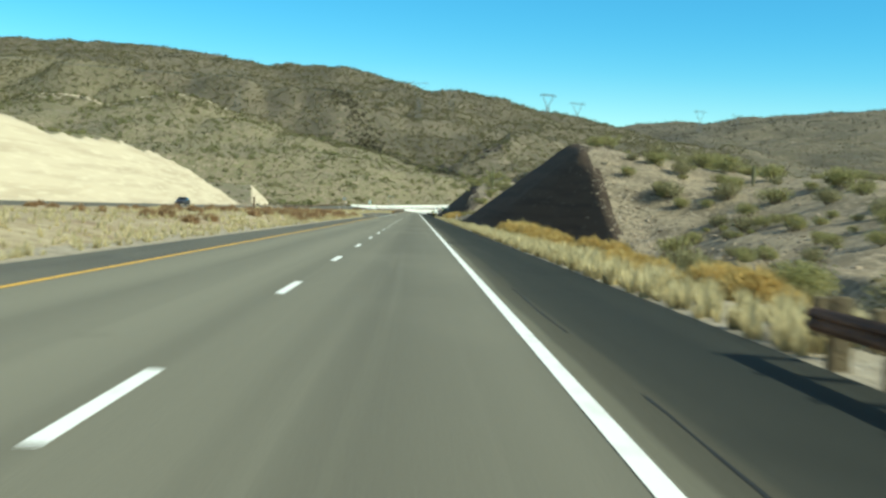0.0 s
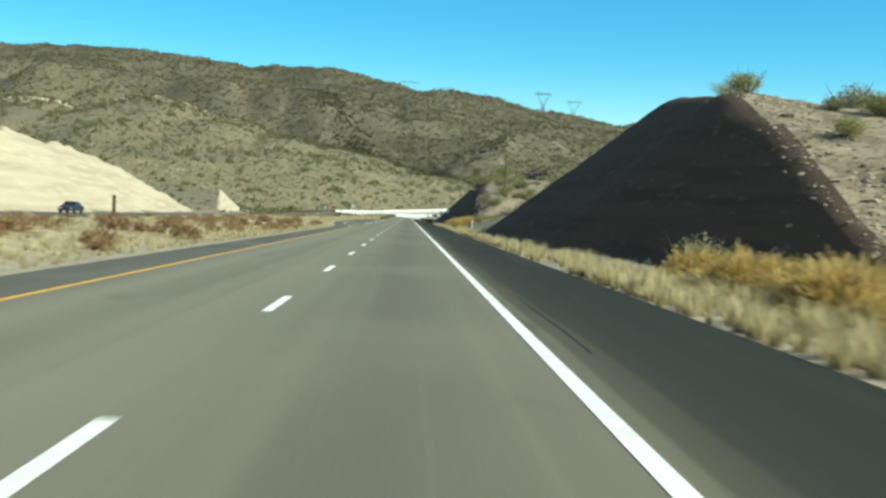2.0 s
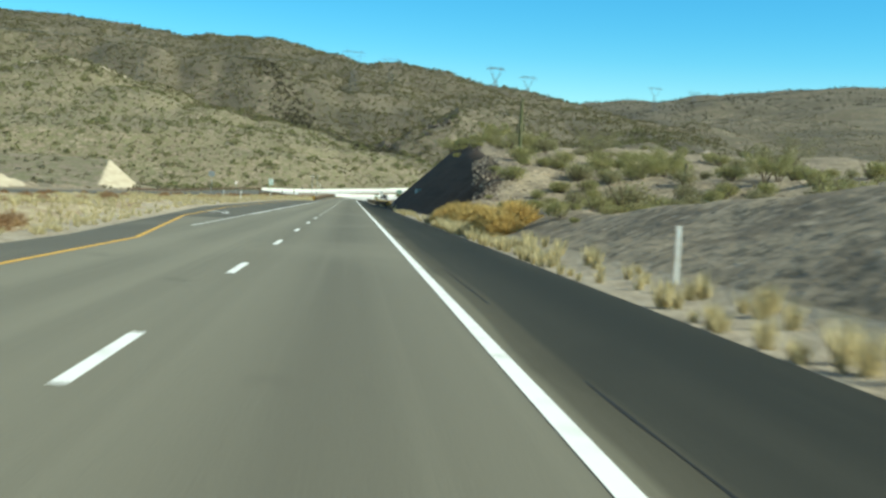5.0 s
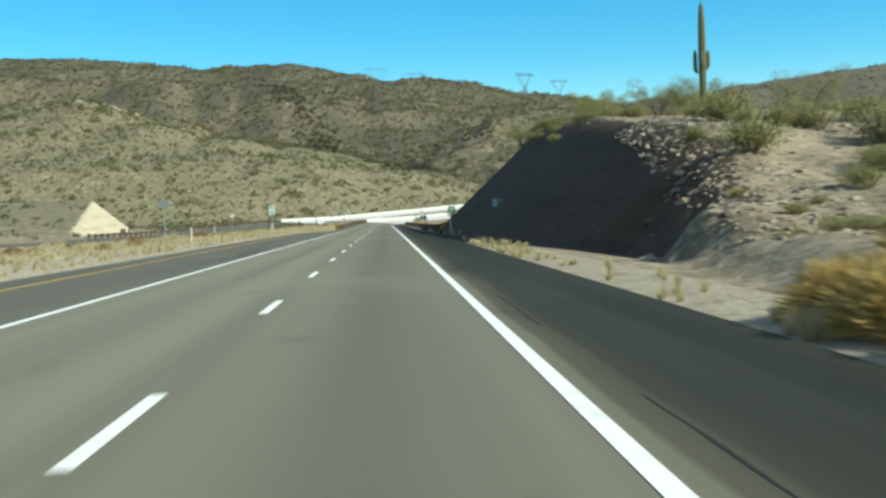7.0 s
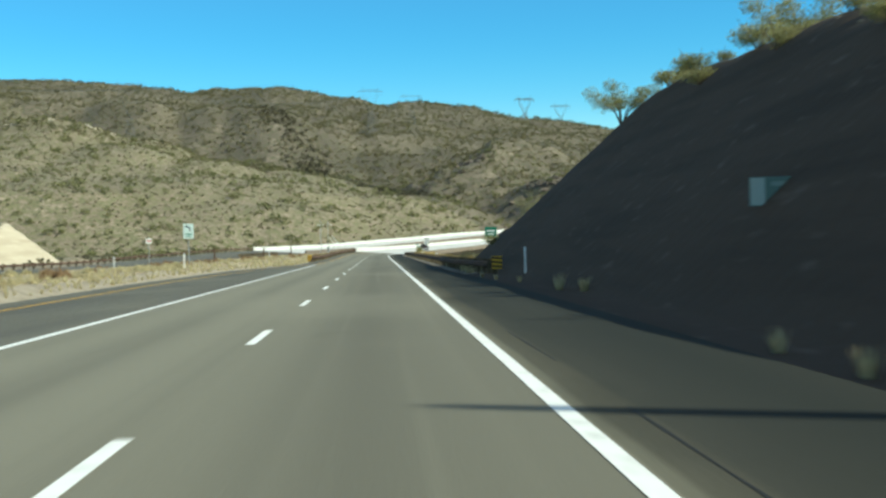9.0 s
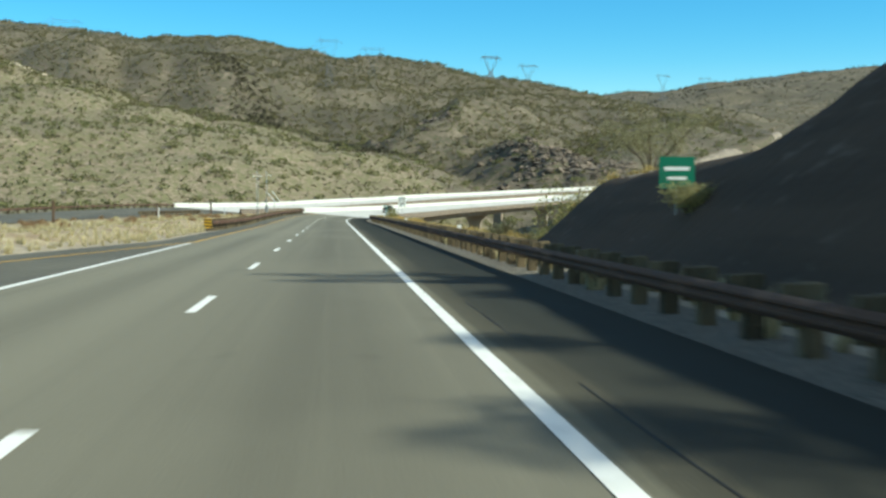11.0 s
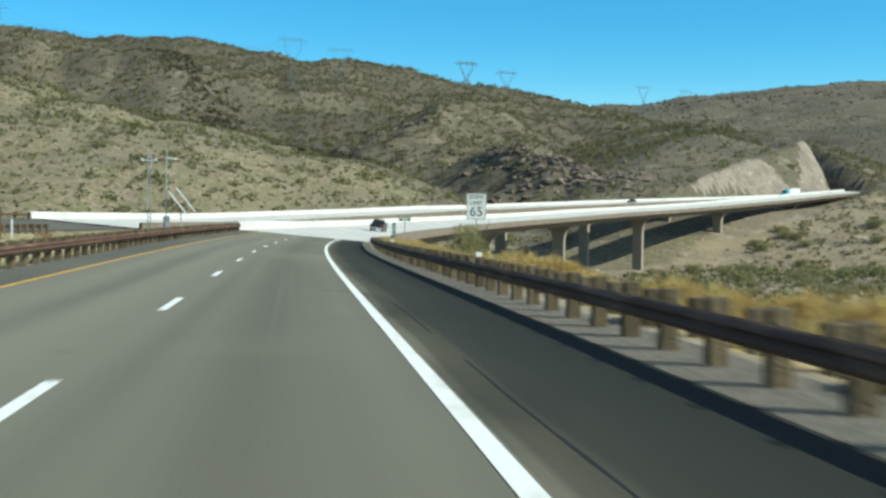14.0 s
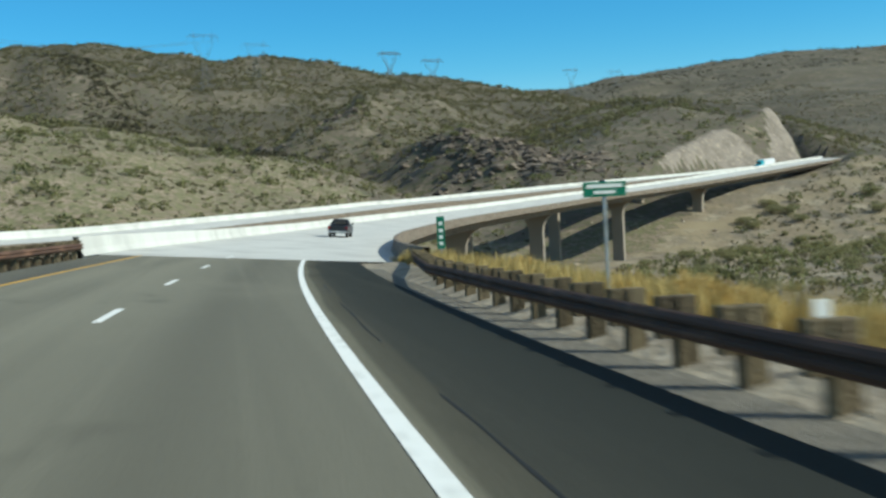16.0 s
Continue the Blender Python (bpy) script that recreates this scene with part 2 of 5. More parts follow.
def other_drop(s, d):
    """How far the other carriageway lies below the tilted plane of this one."""
    return np.interp(s, [455, 560, 640, 723, 770, 900, 940, 989, 1035, 1060, 1160], [0, 1.9, 1.6, 0.7, 0.0, 0.0, 0.3, 1.4, 2.8, 3.2, 2.0]) * sstep(-np.asarray(d, float), 11, 19)


def road_point(s, d, up=0.0):
    """The place d metres to the right of the road's line, s metres along it, on the tilted surface."""
    s, d = np.asarray(s, float), np.asarray(d, float)
    h = np.interp(s, S, HEAD)
    z = np.interp(s, S, CZ) - np.interp(s, S, TILT) * (d - 1.0) - other_drop(s, d)
    return np.stack(np.broadcast_arrays(np.interp(s, S, CX) + d * np.cos(h), np.interp(s, S, CY) - d * np.sin(h), z + up), -1)


def road_coords(x, y):
    """The nearest s and the distance d to the right of the road's line."""
    shape = np.shape(x)
    x, y = np.ravel(x), np.ravel(y)
    s, d = y.copy(), x.copy()
    far = y > CURVE_FROM - 10
    if far.any():
        ss = np.arange(CURVE_FROM - 20, 1499, 4.0)
        px, py = np.interp(ss, S, CX), np.interp(ss, S, CY)
        fx, fy = x[far], y[far]
        best = np.full(len(fx), 0)
        low = np.full(len(fx), 1e18)
        for k in range(len(ss)):
            q = (fx - px[k]) ** 2 + (fy - py[k]) ** 2
            m = q < low
            low[m], best[m] = q[m], k
        s0 = ss[best]
        h = np.interp(s0, S, HEAD)
        dx, dy = fx - np.interp(s0, S, CX), fy - np.interp(s0, S, CY)
        s[far] = s0 + dx * np.sin(h) + dy * np.cos(h)
        d[far] = dx * np.cos(h) - dy * np.sin(h)
    return s.reshape(shape), d.reshape(shape)


DECK_START, DECK_END = 556.0, 1072.0
EDGE, DASH, LEFT_LINE = 1.43, -2.07, -6.0


def right_paved(s):
    """The pavement's right edge, drawn in where the long guard rail stands."""
    return np.interp(s, [-500, 330, 350, 2000], [4.4, 4.4, 3.93, 3.93])


def left_paved(s):
    """The pavement's left edge, wider along the turning lane."""
    return np.interp(s, [-500, 190, 250, 340, 372, 398, 2000], [-7.7, -7.7, -11.4, -11.9, -11.2, -7.7, -7.7])


def yellow_at(s):
    return np.interp(s, [-500, 190, 218, 250, 340, 372, 396, 2000], [-5.85, -5.85, -8.4, -9.7, -10.35, -9.4, -6.0, -6.0])


def oncoming_at(s):
    """The middle of the other carriageway, as a distance from the road's line."""
    return np.interp(s, [-500, 300, 450, 600, 800, 1500], [-38, -40, -36, -31, -24, -22])


# ---- the shape of the land ----
def ridge(x, y, pts, front, back, blunt=12.0):
    """Height of a ridge with a crest through pts, falling off by front towards the road and by back beyond."""
    pts = np.array(pts, float)
    z = np.full(np.shape(x), -1e9)
    for (x0, y0, z0), (x1, y1, z1) in zip(pts[:-1], pts[1:]):
        ex, ey = x1 - x0, y1 - y0
        t = np.clip(((x - x0) * ex + (y - y0) * ey) / (ex * ex + ey * ey), 0, 1)
        dx, dy = x - (x0 + t * ex), y - (y0 + t * ey)
        r = np.sqrt(dx * dx + dy * dy + blunt * blunt) - blunt
        side = np.where(ex * dy - ey * dx < 0, front, back)
        z = np.maximum(z, z0 + t * (z1 - z0) - side * r)
    return z


def smax(a, b, k=6.0):
    h = np.clip(0.5 + 0.5 * (a - b) / k, 0, 1)
    return b + (a - b) * h + k * h * (1 - h)


SPUR = [(-900, 1300, 126), (-420, 1170, 99), (-320, 1140, 93), (-221, 1135, 95), (-190, 1138, 89), (-152, 1138, 80), (-102, 1122, 65), (-67, 1105, 54.5), (-38, 1085, 45),
        (-7, 1055, 34), (18, 1005, 28), (45, 960, 20)]
MAIN = [(-1500, 1800, 240), (-660, 1900, 238), (-440, 1900, 241), (-375, 1900, 236), (-330, 1900, 231), (-295, 1900, 221), (-250, 1900, 217), (-195, 1900, 221), (-135, 1900, 221), (-88, 1820, 203),
        (-38, 1760, 189), (40, 1720, 178), (103, 1680, 165), (157, 1660, 155), (200, 1650, 149), (238, 1640, 138), (275, 1640, 128), (420, 1650, 116)]
RIGHT = [(300, 2500, 172), (480, 2450, 210), (640, 2400, 230), (800, 2350, 246), (1000, 2300, 256), (1600, 2100, 250)]
SHOULDER_HILL = [(275, 1640, 126), (262, 1400, 88), (240, 1150, 64), (222, 1040, 57), (212, 1014, 52), (199, 1000, 45)]
CRAG = [(150, 975, 14), (137, 1003, 28), (126, 1019, 36), (119, 1050, 42), (112, 1090, 46)]
CRAG_TWO = [(48, 1229, 50), (60, 1221, 60), (83, 1200, 69), (112, 1300, 94)]
BENCH = [(-420, 1480, 165), (-200, 1420, 146), (-94, 1396, 131), (-6, 1407, 112), (60, 1420, 104)]
FAR_BANK = [(232, 985, 18), (262, 1000, 24), (420, 1010, 36), (700, 1100, 70), (1200, 1300, 120)]


CUT_FOOT = 5.9
CREEK = [(20, 600, 0), (60, 720, 0), (100, 810, 0), (135, 850, 0), (230, 840, 0), (420, 800, 0)]


def cut_plane(x, y):
    """The plane of the cut banks beside the shoulder; both swing away from the road at their near ends."""
    foot = np.interp(y, [92, 100, 109, 114, 118, 122, 127, 132, 140, 150, 235, 250, 258, 264, 272, 282, 294, 350, 366, 384, 398, 409, 425],
                     [19.5, 18.2, 16.9, 15.2, 13.6, 12.2, 9.8, 7.9, 6.5, CUT_FOOT, CUT_FOOT, 8.6, 9.4, 8.9, 7.9, 7.0, CUT_FOOT, CUT_FOOT, 6.6, 7.6, 9.3, 11.9, 18])
    return (x - foot) * cut_rise(y)


def cut_rise(y):
    """The steepness of the cut banks beside the shoulder."""
    return 0.83 + 0.38 * (1 - sstep(y, 120, 140)) - 0.4 * sstep(y, 158, 175) + 0.5 * sstep(y, 242, 262)


def left_foot(y):
    """The foot of the bright cut beyond the other carriageway."""
    return np.interp(y, [0, 180, 330, 440, 461, 520, 600], [-46, -46, -49.5, -59, -61.4, -62.2, -64])


def left_top(y):
    """The height at which the bright cut meets the natural slope."""
    return np.interp(y, [-300, 60, 110, 150, 185, 215, 256, 300, 325, 345, 368, 459, 512.5, 522, 700], [15, 15.5, 16, 13.5, 10.2, 10.6, 11.4, 8.2, 4.6, 1.2, 0.4, 0.4, 8.2, 0.5, 0.5])


def land(x, y):
    """The height of the ground."""
    x, y = np.broadcast_arrays(np.asarray(x, float), np.asarray(y, float))
    s, d = road_coords(x, y)
    rough = 0.5 * vnoise(x, y, 9, 1) + 0.25 * vnoise(x, y, 3.7, 2) + 0.12 * vnoise(x, y, 1.7, 3)
    # to the right: mounds that the road cuts through
    along = np.interp(y, [-300, -20, 30, 60, 78, 88, 94, 99, 104, 109, 114, 118, 122, 126, 131, 136, 142, 151, 153.5, 157, 161, 172, 186, 210, 224, 240, 252, 258, 264, 270, 277, 285, 294, 303, 333, 350, 362, 400],
                      [2, 1, -0.2, -0.5, -0.7, -0.9, -0.9, -0.6, 0.0, 1.1, 3.0, 4.8, 6.1, 7.4, 8.9, 9.9, 10.6, 11.2, 10.6, 5.6, 4.6, 3.2, 2.0, 1.2, 1.0, 0.8, 0.5, 1.7, 3.1, 4.2, 5.2, 6.3, 7.3, 7.9, 10.2, 11.2, 11.8, 11.8])
    wide = np.interp(y, [-300, 0, 60, 120, 160, 210, 260, 320, 350, 375, 400, 432, 480, 560], [3, 2.5, 3.2, 6.5, 8.0, 5, 4.4, 8, 11, 9, 4.5, 3, -2, -9])
    inland = sstep(x, 18, 40)
    nat = along * (1 - inland) + wide * inland + 0.03 * np.clip(x - 60, 0, 160) * np.clip(1 - (y - 300) / 200, 0, 1)
    nat = np.where(nat < 0, nat * sstep(x, 6.5, 15), nat)
    nat = nat + 1.0 * rough * sstep(x, 6, 12)
    # the second mound breaks off, down to a low terrace
    end = sstep(y, 361, 373)
    terrace = 3.2 + 0.3 * rough
    nat = nat * (1 - end) + np.minimum(nat, terrace) * end
    cut = cut_plane(x, y) + (0.3 + 0.5 * sstep(y, 238, 250) * (1 - sstep(y, 262, 296))) * (rough + (0.6 * vnoise(x, y, 2.6, 31) + 0.5 * vnoise(x, y, 1.3, 32)) * sstep(y, 242, 250) * (1 - sstep(y, 264, 284))) * sstep(x, 6, 8.5)
    cut = np.maximum(cut, -0.2 * sstep(x, 6.5, 9) - 2.0 * sstep(x, 9, 18))
    right = -smax(-nat, -cut, 0.1 + (0.5 + 0.9 * sstep(y, 200, 240)) * sstep(cut, 1.2, 4.0))
    fill = np.minimum(right, -0.2 * np.clip(d - 6.4, 0, None) + 0.4 * rough * sstep(d, 6, 9))
    w = sstep(y - 0.25 * (x - 6), 408, 434)
    right = right * (1 - w) + fill * w
    # to the left: the median, the other carriageway and the bright cut beyond
    oc = oncoming_at(s)
    med = 0.35 * sstep(-d, 9, 13) - 0.3 * sstep(-d, 15, 22) + 0.3 * rough * sstep(-d, 9.0, 12)
    base = left_foot(y)
    top = left_top(y)
    far_left = np.minimum(np.clip(base - x, 0, None) * 1.05, top + 1.2 * (rough + 0.5 * vnoise(y, x, 16, 27)) * (1 - sstep(y, 440, 455) * (1 - sstep(y, 528, 545))) + 0.02 * np.clip(base - x - 12, 0, 200))
    left = np.where(x < base, far_left, med)
    near = np.where(x > 0, right, left)
    # valley under the viaduct and the hills around it
    away = -ridge(x, y, CREEK, 1.0, 1.0, 0.1)
    floor = -13 + 5 * sstep(away, 30, 150)
    bench = sstep(-d, 36, 50) * (1 - sstep(y, 640, 820))
    floor = floor * (1 - bench) + 0.6 * bench
    hills = smax(ridge(x, y, SPUR, 0.23, 0.42), ridge(x, y, MAIN, 0.25, 0.3), 8)
    hills = smax(hills, ridge(x, y, BENCH, 0.48, 0.4), 8)
    hills = smax(hills, ridge(x, y, [(-205, 1900, 221), (-165, 1900, 226), (-135, 1890, 226)], 0.3, 0.3), 8)
    hills = smax(hills, ridge(x, y, RIGHT, 0.2, 0.3), 8)
    hills = smax(hills, ridge(x, y, SHOULDER_HILL, 0.3, 0.8), 8)
    hills = smax(hills, ridge(x, y, FAR_BANK, 0.21, 0.2), 5)
    big = 5 * vnoise(x, y, 150, 4) + 5 * (np.abs(vnoise(x, y, 90, 5)) - 0.5) + 2.2 * vnoise(x, y, 30, 6) + 1.1 * vnoise(x, y, 12, 9)
    hills = hills + big * sstep(hills, 4, 40) - 3.0
    gully = 1 - np.abs(vnoise(x + 12 * vnoise(x, y, 60, 2), y * 0.4, 62, 12))
    hills = hills - 7.0 * gully ** 3 * sstep(hills, 25, 80)
    hills = np.where(hills < 30, 30 - (30 - hills) * 1.55, hills)
    hills = -smax(-hills, 13 - 0.31 * np.clip(away - 15, 0, None), 6)
    broken = 3.5 * vnoise(x, y, 14, 21) + 2.0 * vnoise(x, y, 6, 22)
    hills = smax(hills, ridge(x, y, CRAG, 0.9, 0.6, 4) + broken, 2)
    hills = smax(hills, ridge(x, y, CRAG_TWO, 0.42, 0.4, 3) + broken, 5)
    hills = smax(hills, ridge(x, y, [(266, 1040, 46), (268, 1054, 50), (262, 1120, 60), (262, 1250, 75)], 2.6, 0.3, 2), 2)
    hills = smax(hills, ridge(x, y, [(344, 1150, 38), (362, 1225, 56), (381, 1300, 69)], 0.35, 1.7, 2), 2)
    # the highway's cuts beyond the viaduct
    level = np.interp(s, S, CZ) - 0.3
    notch = level + np.clip(np.where(d < -11, 1.22 * (-d - 36), 1.2 * (d - 9)), 0, None) + 0.8 * rough
    hills = np.where((s > 985) & (s < 1490) & (hills > notch) & (np.abs(d) < 220), notch, hills)
    beyond = smax(hills, floor + 0.8 * rough, 4)
    t = sstep(y, 548, 640)
    near_floor = np.where(x > 0, np.maximum(near, floor + rough), near)
    z = near_floor * (1 - t) + beyond * t
    z = np.where((x < 0) & (y > 380), np.maximum(z, hills * sstep(y, 380, 560)), z)
    z = np.where(y < 0, z + 0.02 * np.clip(-y - 200, 0, 2000), z)
    # the viaducts hang clear of the ground
    under = (1 - sstep(np.abs(d + 12), 24, 34)) * sstep(s - np.where(d < -12, 30, 0), DECK_START + 3, DECK_START + 30) * (1 - sstep(s, DECK_END - 45, DECK_END - 4))
    z = np.where(under > 0, np.minimum(z, z * (1 - under) + under * (np.interp(s, S, CZ) - 4.5)), z)
    # beds of the two carriageways
    for mid, half, lift in ((-1.65, 6.05, 0.0), (None, 6.3, 0.0)):
        m = oc if mid is None else (right_paved(s) + left_paved(s)) / 2
        hw = half if mid is None else (right_paved(s) - left_paved(s)) / 2
        w = 1 - sstep(np.abs(d - m), hw + 0.15, hw + (2.2 if mid is None else 1.6))
        gap = DECK_START + (30 if mid is None else 0)
        w = w * (1 - sstep(s, gap - 2, gap + 6)) + w * sstep(s, DECK_END - 6, DECK_END + 4)
        bed = np.interp(s, S, CZ) - np.interp(s, S, TILT) * (d - 1) - 0.09 - other_drop(s, d)
        z = z * (1 - w) + bed * w
    return z


def bare_face(s, d, up):
    """True on the two bare domed cut faces beyond the viaduct."""
    one = (s > np.interp(up, [0, 4, 9, 13, 18, 21.5], [983, 996, 1010, 1023, 1033, 1053])) & (s < np.interp(up, [0, 4, 17, 21.5], [1066, 1071, 1067, 1056])) & (up < 21.5)
    two = (s > 1076 + 0.95 * up) & (s < 1130) & (up < 27)
    return (one | two) & (d < -33) & (np.abs(up - 1.22 * (-d - 36)) < 3.5)

# ---- ground ----
GROUND = material("desert_ground", (0.29, 0.235, 0.158), 0.95,
                  spots=[((0.17, 0.135, 0.09), 0.35, 0.42, 0.6, 8), ((0.36, 0.295, 0.21), 1.6, 0.54, 0.68, 6), ((0.12, 0.1, 0.068), 2.2, 0.52, 0.64, 5)],
                  bump=1.0, bump_scale=2.5)
# grey-brown rock, its base darkened to deepen the shade on the cut faces
SHADED_CUT_ROCK = material("shaded_grey_brown_cut_rock", (0.078, 0.057, 0.042), 0.95,
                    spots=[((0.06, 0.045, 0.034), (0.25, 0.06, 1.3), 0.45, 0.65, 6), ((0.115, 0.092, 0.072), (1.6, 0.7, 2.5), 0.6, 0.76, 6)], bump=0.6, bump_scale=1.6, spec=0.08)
PALE_CUT = material("pale_bare_cut", (0.25, 0.212, 0.172), 0.95,
                    spots=[((0.18, 0.15, 0.12), (0.2, 0.2, 0.12), 0.42, 0.62, 7), ((0.4, 0.33, 0.25), 0.6, 0.55, 0.72, 6)], bump=1.0, bump_scale=0.8)
CREAM_CUT = material("cream_cut_earth", (0.43, 0.365, 0.265), 0.95,
                     spots=[((0.35, 0.29, 0.205), (0.06, 0.03, 0.8), 0.45, 0.65, 5), ((0.48, 0.415, 0.305), (0.3, 0.12, 1.8), 0.5, 0.7, 6)], bump=0.8, bump_scale=1.2)
HILL = material("scrubby_hillside", (0.25, 0.198, 0.143), 0.95,
                spots=[((0.215, 0.168, 0.122), 0.02, 0.42, 0.6, 8), ((0.31, 0.25, 0.182), 0.06, 0.52, 0.68, 8), ((0.16, 0.135, 0.085), 0.22, 0.5, 0.66, 8),
                       ((0.36, 0.29, 0.2), 0.45, 0.6, 0.74, 5), ((0.17, 0.14, 0.095), 0.009, 0.56, 0.68, 6), ((0.165, 0.155, 0.082), 0.33, 0.46, 0.56, 3), ((0.12, 0.11, 0.06), 0.8, 0.52, 0.6, 3)], bump=1.0, bump_scale=0.4)
DARK_HILL = material("dark_volcanic_hillside", (0.165, 0.134, 0.098), 0.95,
                     spots=[((0.115, 0.094, 0.072), 0.02, 0.42, 0.6, 8), ((0.23, 0.187, 0.137), 0.06, 0.54, 0.68, 8), ((0.1, 0.088, 0.058), 0.22, 0.5, 0.66, 8),
                            ((0.22, 0.185, 0.135), 0.45, 0.62, 0.76, 5), ((0.085, 0.072, 0.055), 0.009, 0.54, 0.68, 6), ((0.1, 0.095, 0.055), 0.33, 0.5, 0.58, 3)], bump=1.0, bump_scale=0.4)
VERGE = material("pale_gravel_verge", (0.33, 0.282, 0.208), 0.95,
                 spots=[((0.23, 0.19, 0.135), 1.2, 0.45, 0.65, 6), ((0.42, 0.365, 0.285), 5.0, 0.52, 0.7, 4)], bump=0.8, bump_scale=6)

WASH = material("brown_stony_wash", (0.235, 0.185, 0.12), 0.95,
                spots=[((0.2, 0.165, 0.12), 0.09, 0.45, 0.62, 8), ((0.34, 0.285, 0.2), 0.12, 0.52, 0.66, 6), ((0.14, 0.125, 0.08), 0.6, 0.54, 0.64, 4), ((0.275, 0.222, 0.138), 0.05, 0.5, 0.62, 5)], bump=1.0, bump_scale=0.8)
MEDIAN = material("brushy_median_earth", (0.36, 0.29, 0.18), 0.95,
                  spots=[((0.25, 0.175, 0.105), 0.3, 0.48, 0.62, 6), ((0.46, 0.385, 0.25), 0.9, 0.5, 0.66, 6), ((0.19, 0.14, 0.085), 2.2, 0.54, 0.66, 5)], bump=1.0, bump_scale=3)
DRY_BANK = material("straw_covered_bank", (0.4, 0.31, 0.15), 0.95,
                    spots=[((0.28, 0.215, 0.12), 0.5, 0.45, 0.65, 6), ((0.5, 0.4, 0.2), 2.0, 0.5, 0.7, 5)], bump=0.8, bump_scale=4)


def steps(*runs):
    out = [runs[0][0]]
    for a, b, st in runs:
        n = max(1, round((b - a) / st))
        out += list(np.linspace(a, b, n + 1)[1:])
    return np.array(out)


GX = steps((-4500, -1500, 300), (-1500, -700, 40), (-700, -300, 14), (-300, -100, 7), (-100, -74, 2.5), (-74, -30, 0.9), (-30, -12.4, 1.2), (-12.4, -7.2, 0.65),
           (-7.2, 3.9, 3.7), (3.9, 6.9, 0.5), (6.9, 22, 0.5), (22, 30, 0.9), (30, 60, 2), (60, 160, 5), (160, 290, 2.6), (290, 300, 5), (300, 700, 12), (700, 1500, 40), (1500, 4500, 300))
GY = steps((-3000, -400, 200), (-400, -20, 20), (-20, 84, 1.4), (84, 162, 0.75), (162, 228, 1.4), (228, 300, 0.8), (300, 420, 1.3), (420, 600, 2.5), (600, 950, 6), (950, 1070, 2.6), (1070, 1250, 6), (1250, 2000, 11), (2000, 2700, 25), (2700, 4800, 150))
gx, gy = np.meshgrid(GX, GY)
gz = land(gx, gy)
ground = grid_object("ground", np.stack([gx, gy, gz], -1), GROUND)
for extra in (SHADED_CUT_ROCK, CREAM_CUT, HILL, VERGE, PALE_CUT, DRY_BANK, WASH, DARK_HILL, MEDIAN):
    ground.data.materials.append(extra)
mx, my = (gx[:-1, :-1] + gx[1:, 1:]) / 2, (gy[:-1, :-1] + gy[1:, 1:]) / 2
mz = (gz[:-1, :-1] + gz[1:, 1:]) / 2
ms, md = road_coords(mx, my)
mo = oncoming_at(ms)
kind = np.zeros(mx.shape, int)
kind[(my > 560) & ((mx > -900) | (my > 900))] = 3
kind[(mx < left_foot(my) - 1) & (my < 560)] = 3
kind[(mx < left_foot(my)) & ((left_foot(my) - mx) * 1.05 < left_top(my) + 0.5) & (left_top(my) > 0.9) & (my < 552)] = 2
# the shade-darkened rock covers the shaded faces; the lit nose stays ground
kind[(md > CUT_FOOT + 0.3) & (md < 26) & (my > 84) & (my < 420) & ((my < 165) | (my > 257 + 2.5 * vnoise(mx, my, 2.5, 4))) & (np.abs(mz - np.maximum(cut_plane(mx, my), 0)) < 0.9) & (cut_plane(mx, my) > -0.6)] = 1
shaded_verge = (my > 292) & (my < 345)
kind[(md > 3.8) & (md < CUT_FOOT + 0.3) & (my < 560)] = 4
# the same dark rock colour stands in for shade over this verge
kind[(md > np.where(my > 200, 4.2, 4.9)) & (md < CUT_FOOT + 0.3) & shaded_verge] = 1
kind[(md < left_paved(ms) - 1.2) & (md > mo + 6.8) & (my < 556)] = 9
kind[(md < left_paved(ms) + 0.3) & (md > left_paved(ms) - 1.6) & (my < 560)] = 4
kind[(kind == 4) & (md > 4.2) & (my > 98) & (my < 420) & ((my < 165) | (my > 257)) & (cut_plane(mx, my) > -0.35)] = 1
mc = np.interp(ms, S, CZ) - 0.3
kind[(mx > 14) & (my > 440) & (my < 980) & (-ridge(mx, my, CREEK, 1.0, 1.0, 0.1) < 95 + 25 * vnoise(mx, my, 40, 3)) & (md > -2)] = 7
kind[(md > 5.6) & (md < 13 + 4 * vnoise(mx, my, 12, 5)) & (my > 418) & (my < 575)] = 6
seam = np.interp(my, [960, 1005, 1055, 1085, 1105, 1122, 1140, 1200, 1400, 1700], [50, 22, -4, -36, -66, -101, -152, -190, -310, -520]) + 14 * vnoise(mx, my, 45, 13)
kind[(kind == 3) & (mx > seam) & (my > 900)] = 8
kind[(kind == 3) & (my > 1750)] = 8
kind[bare_face(ms, md, mz - mc)] = 5
kind[(ms > 985) & (ms < 1490) & (md > 8) & (md < 60) & (np.abs(mz - mc - 1.2 * (md - 9)) < 2.0)] = 5
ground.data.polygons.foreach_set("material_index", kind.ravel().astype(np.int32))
tagged(ground, "dry tan desert ground with hills and road cuts", "ground", kind="structure")


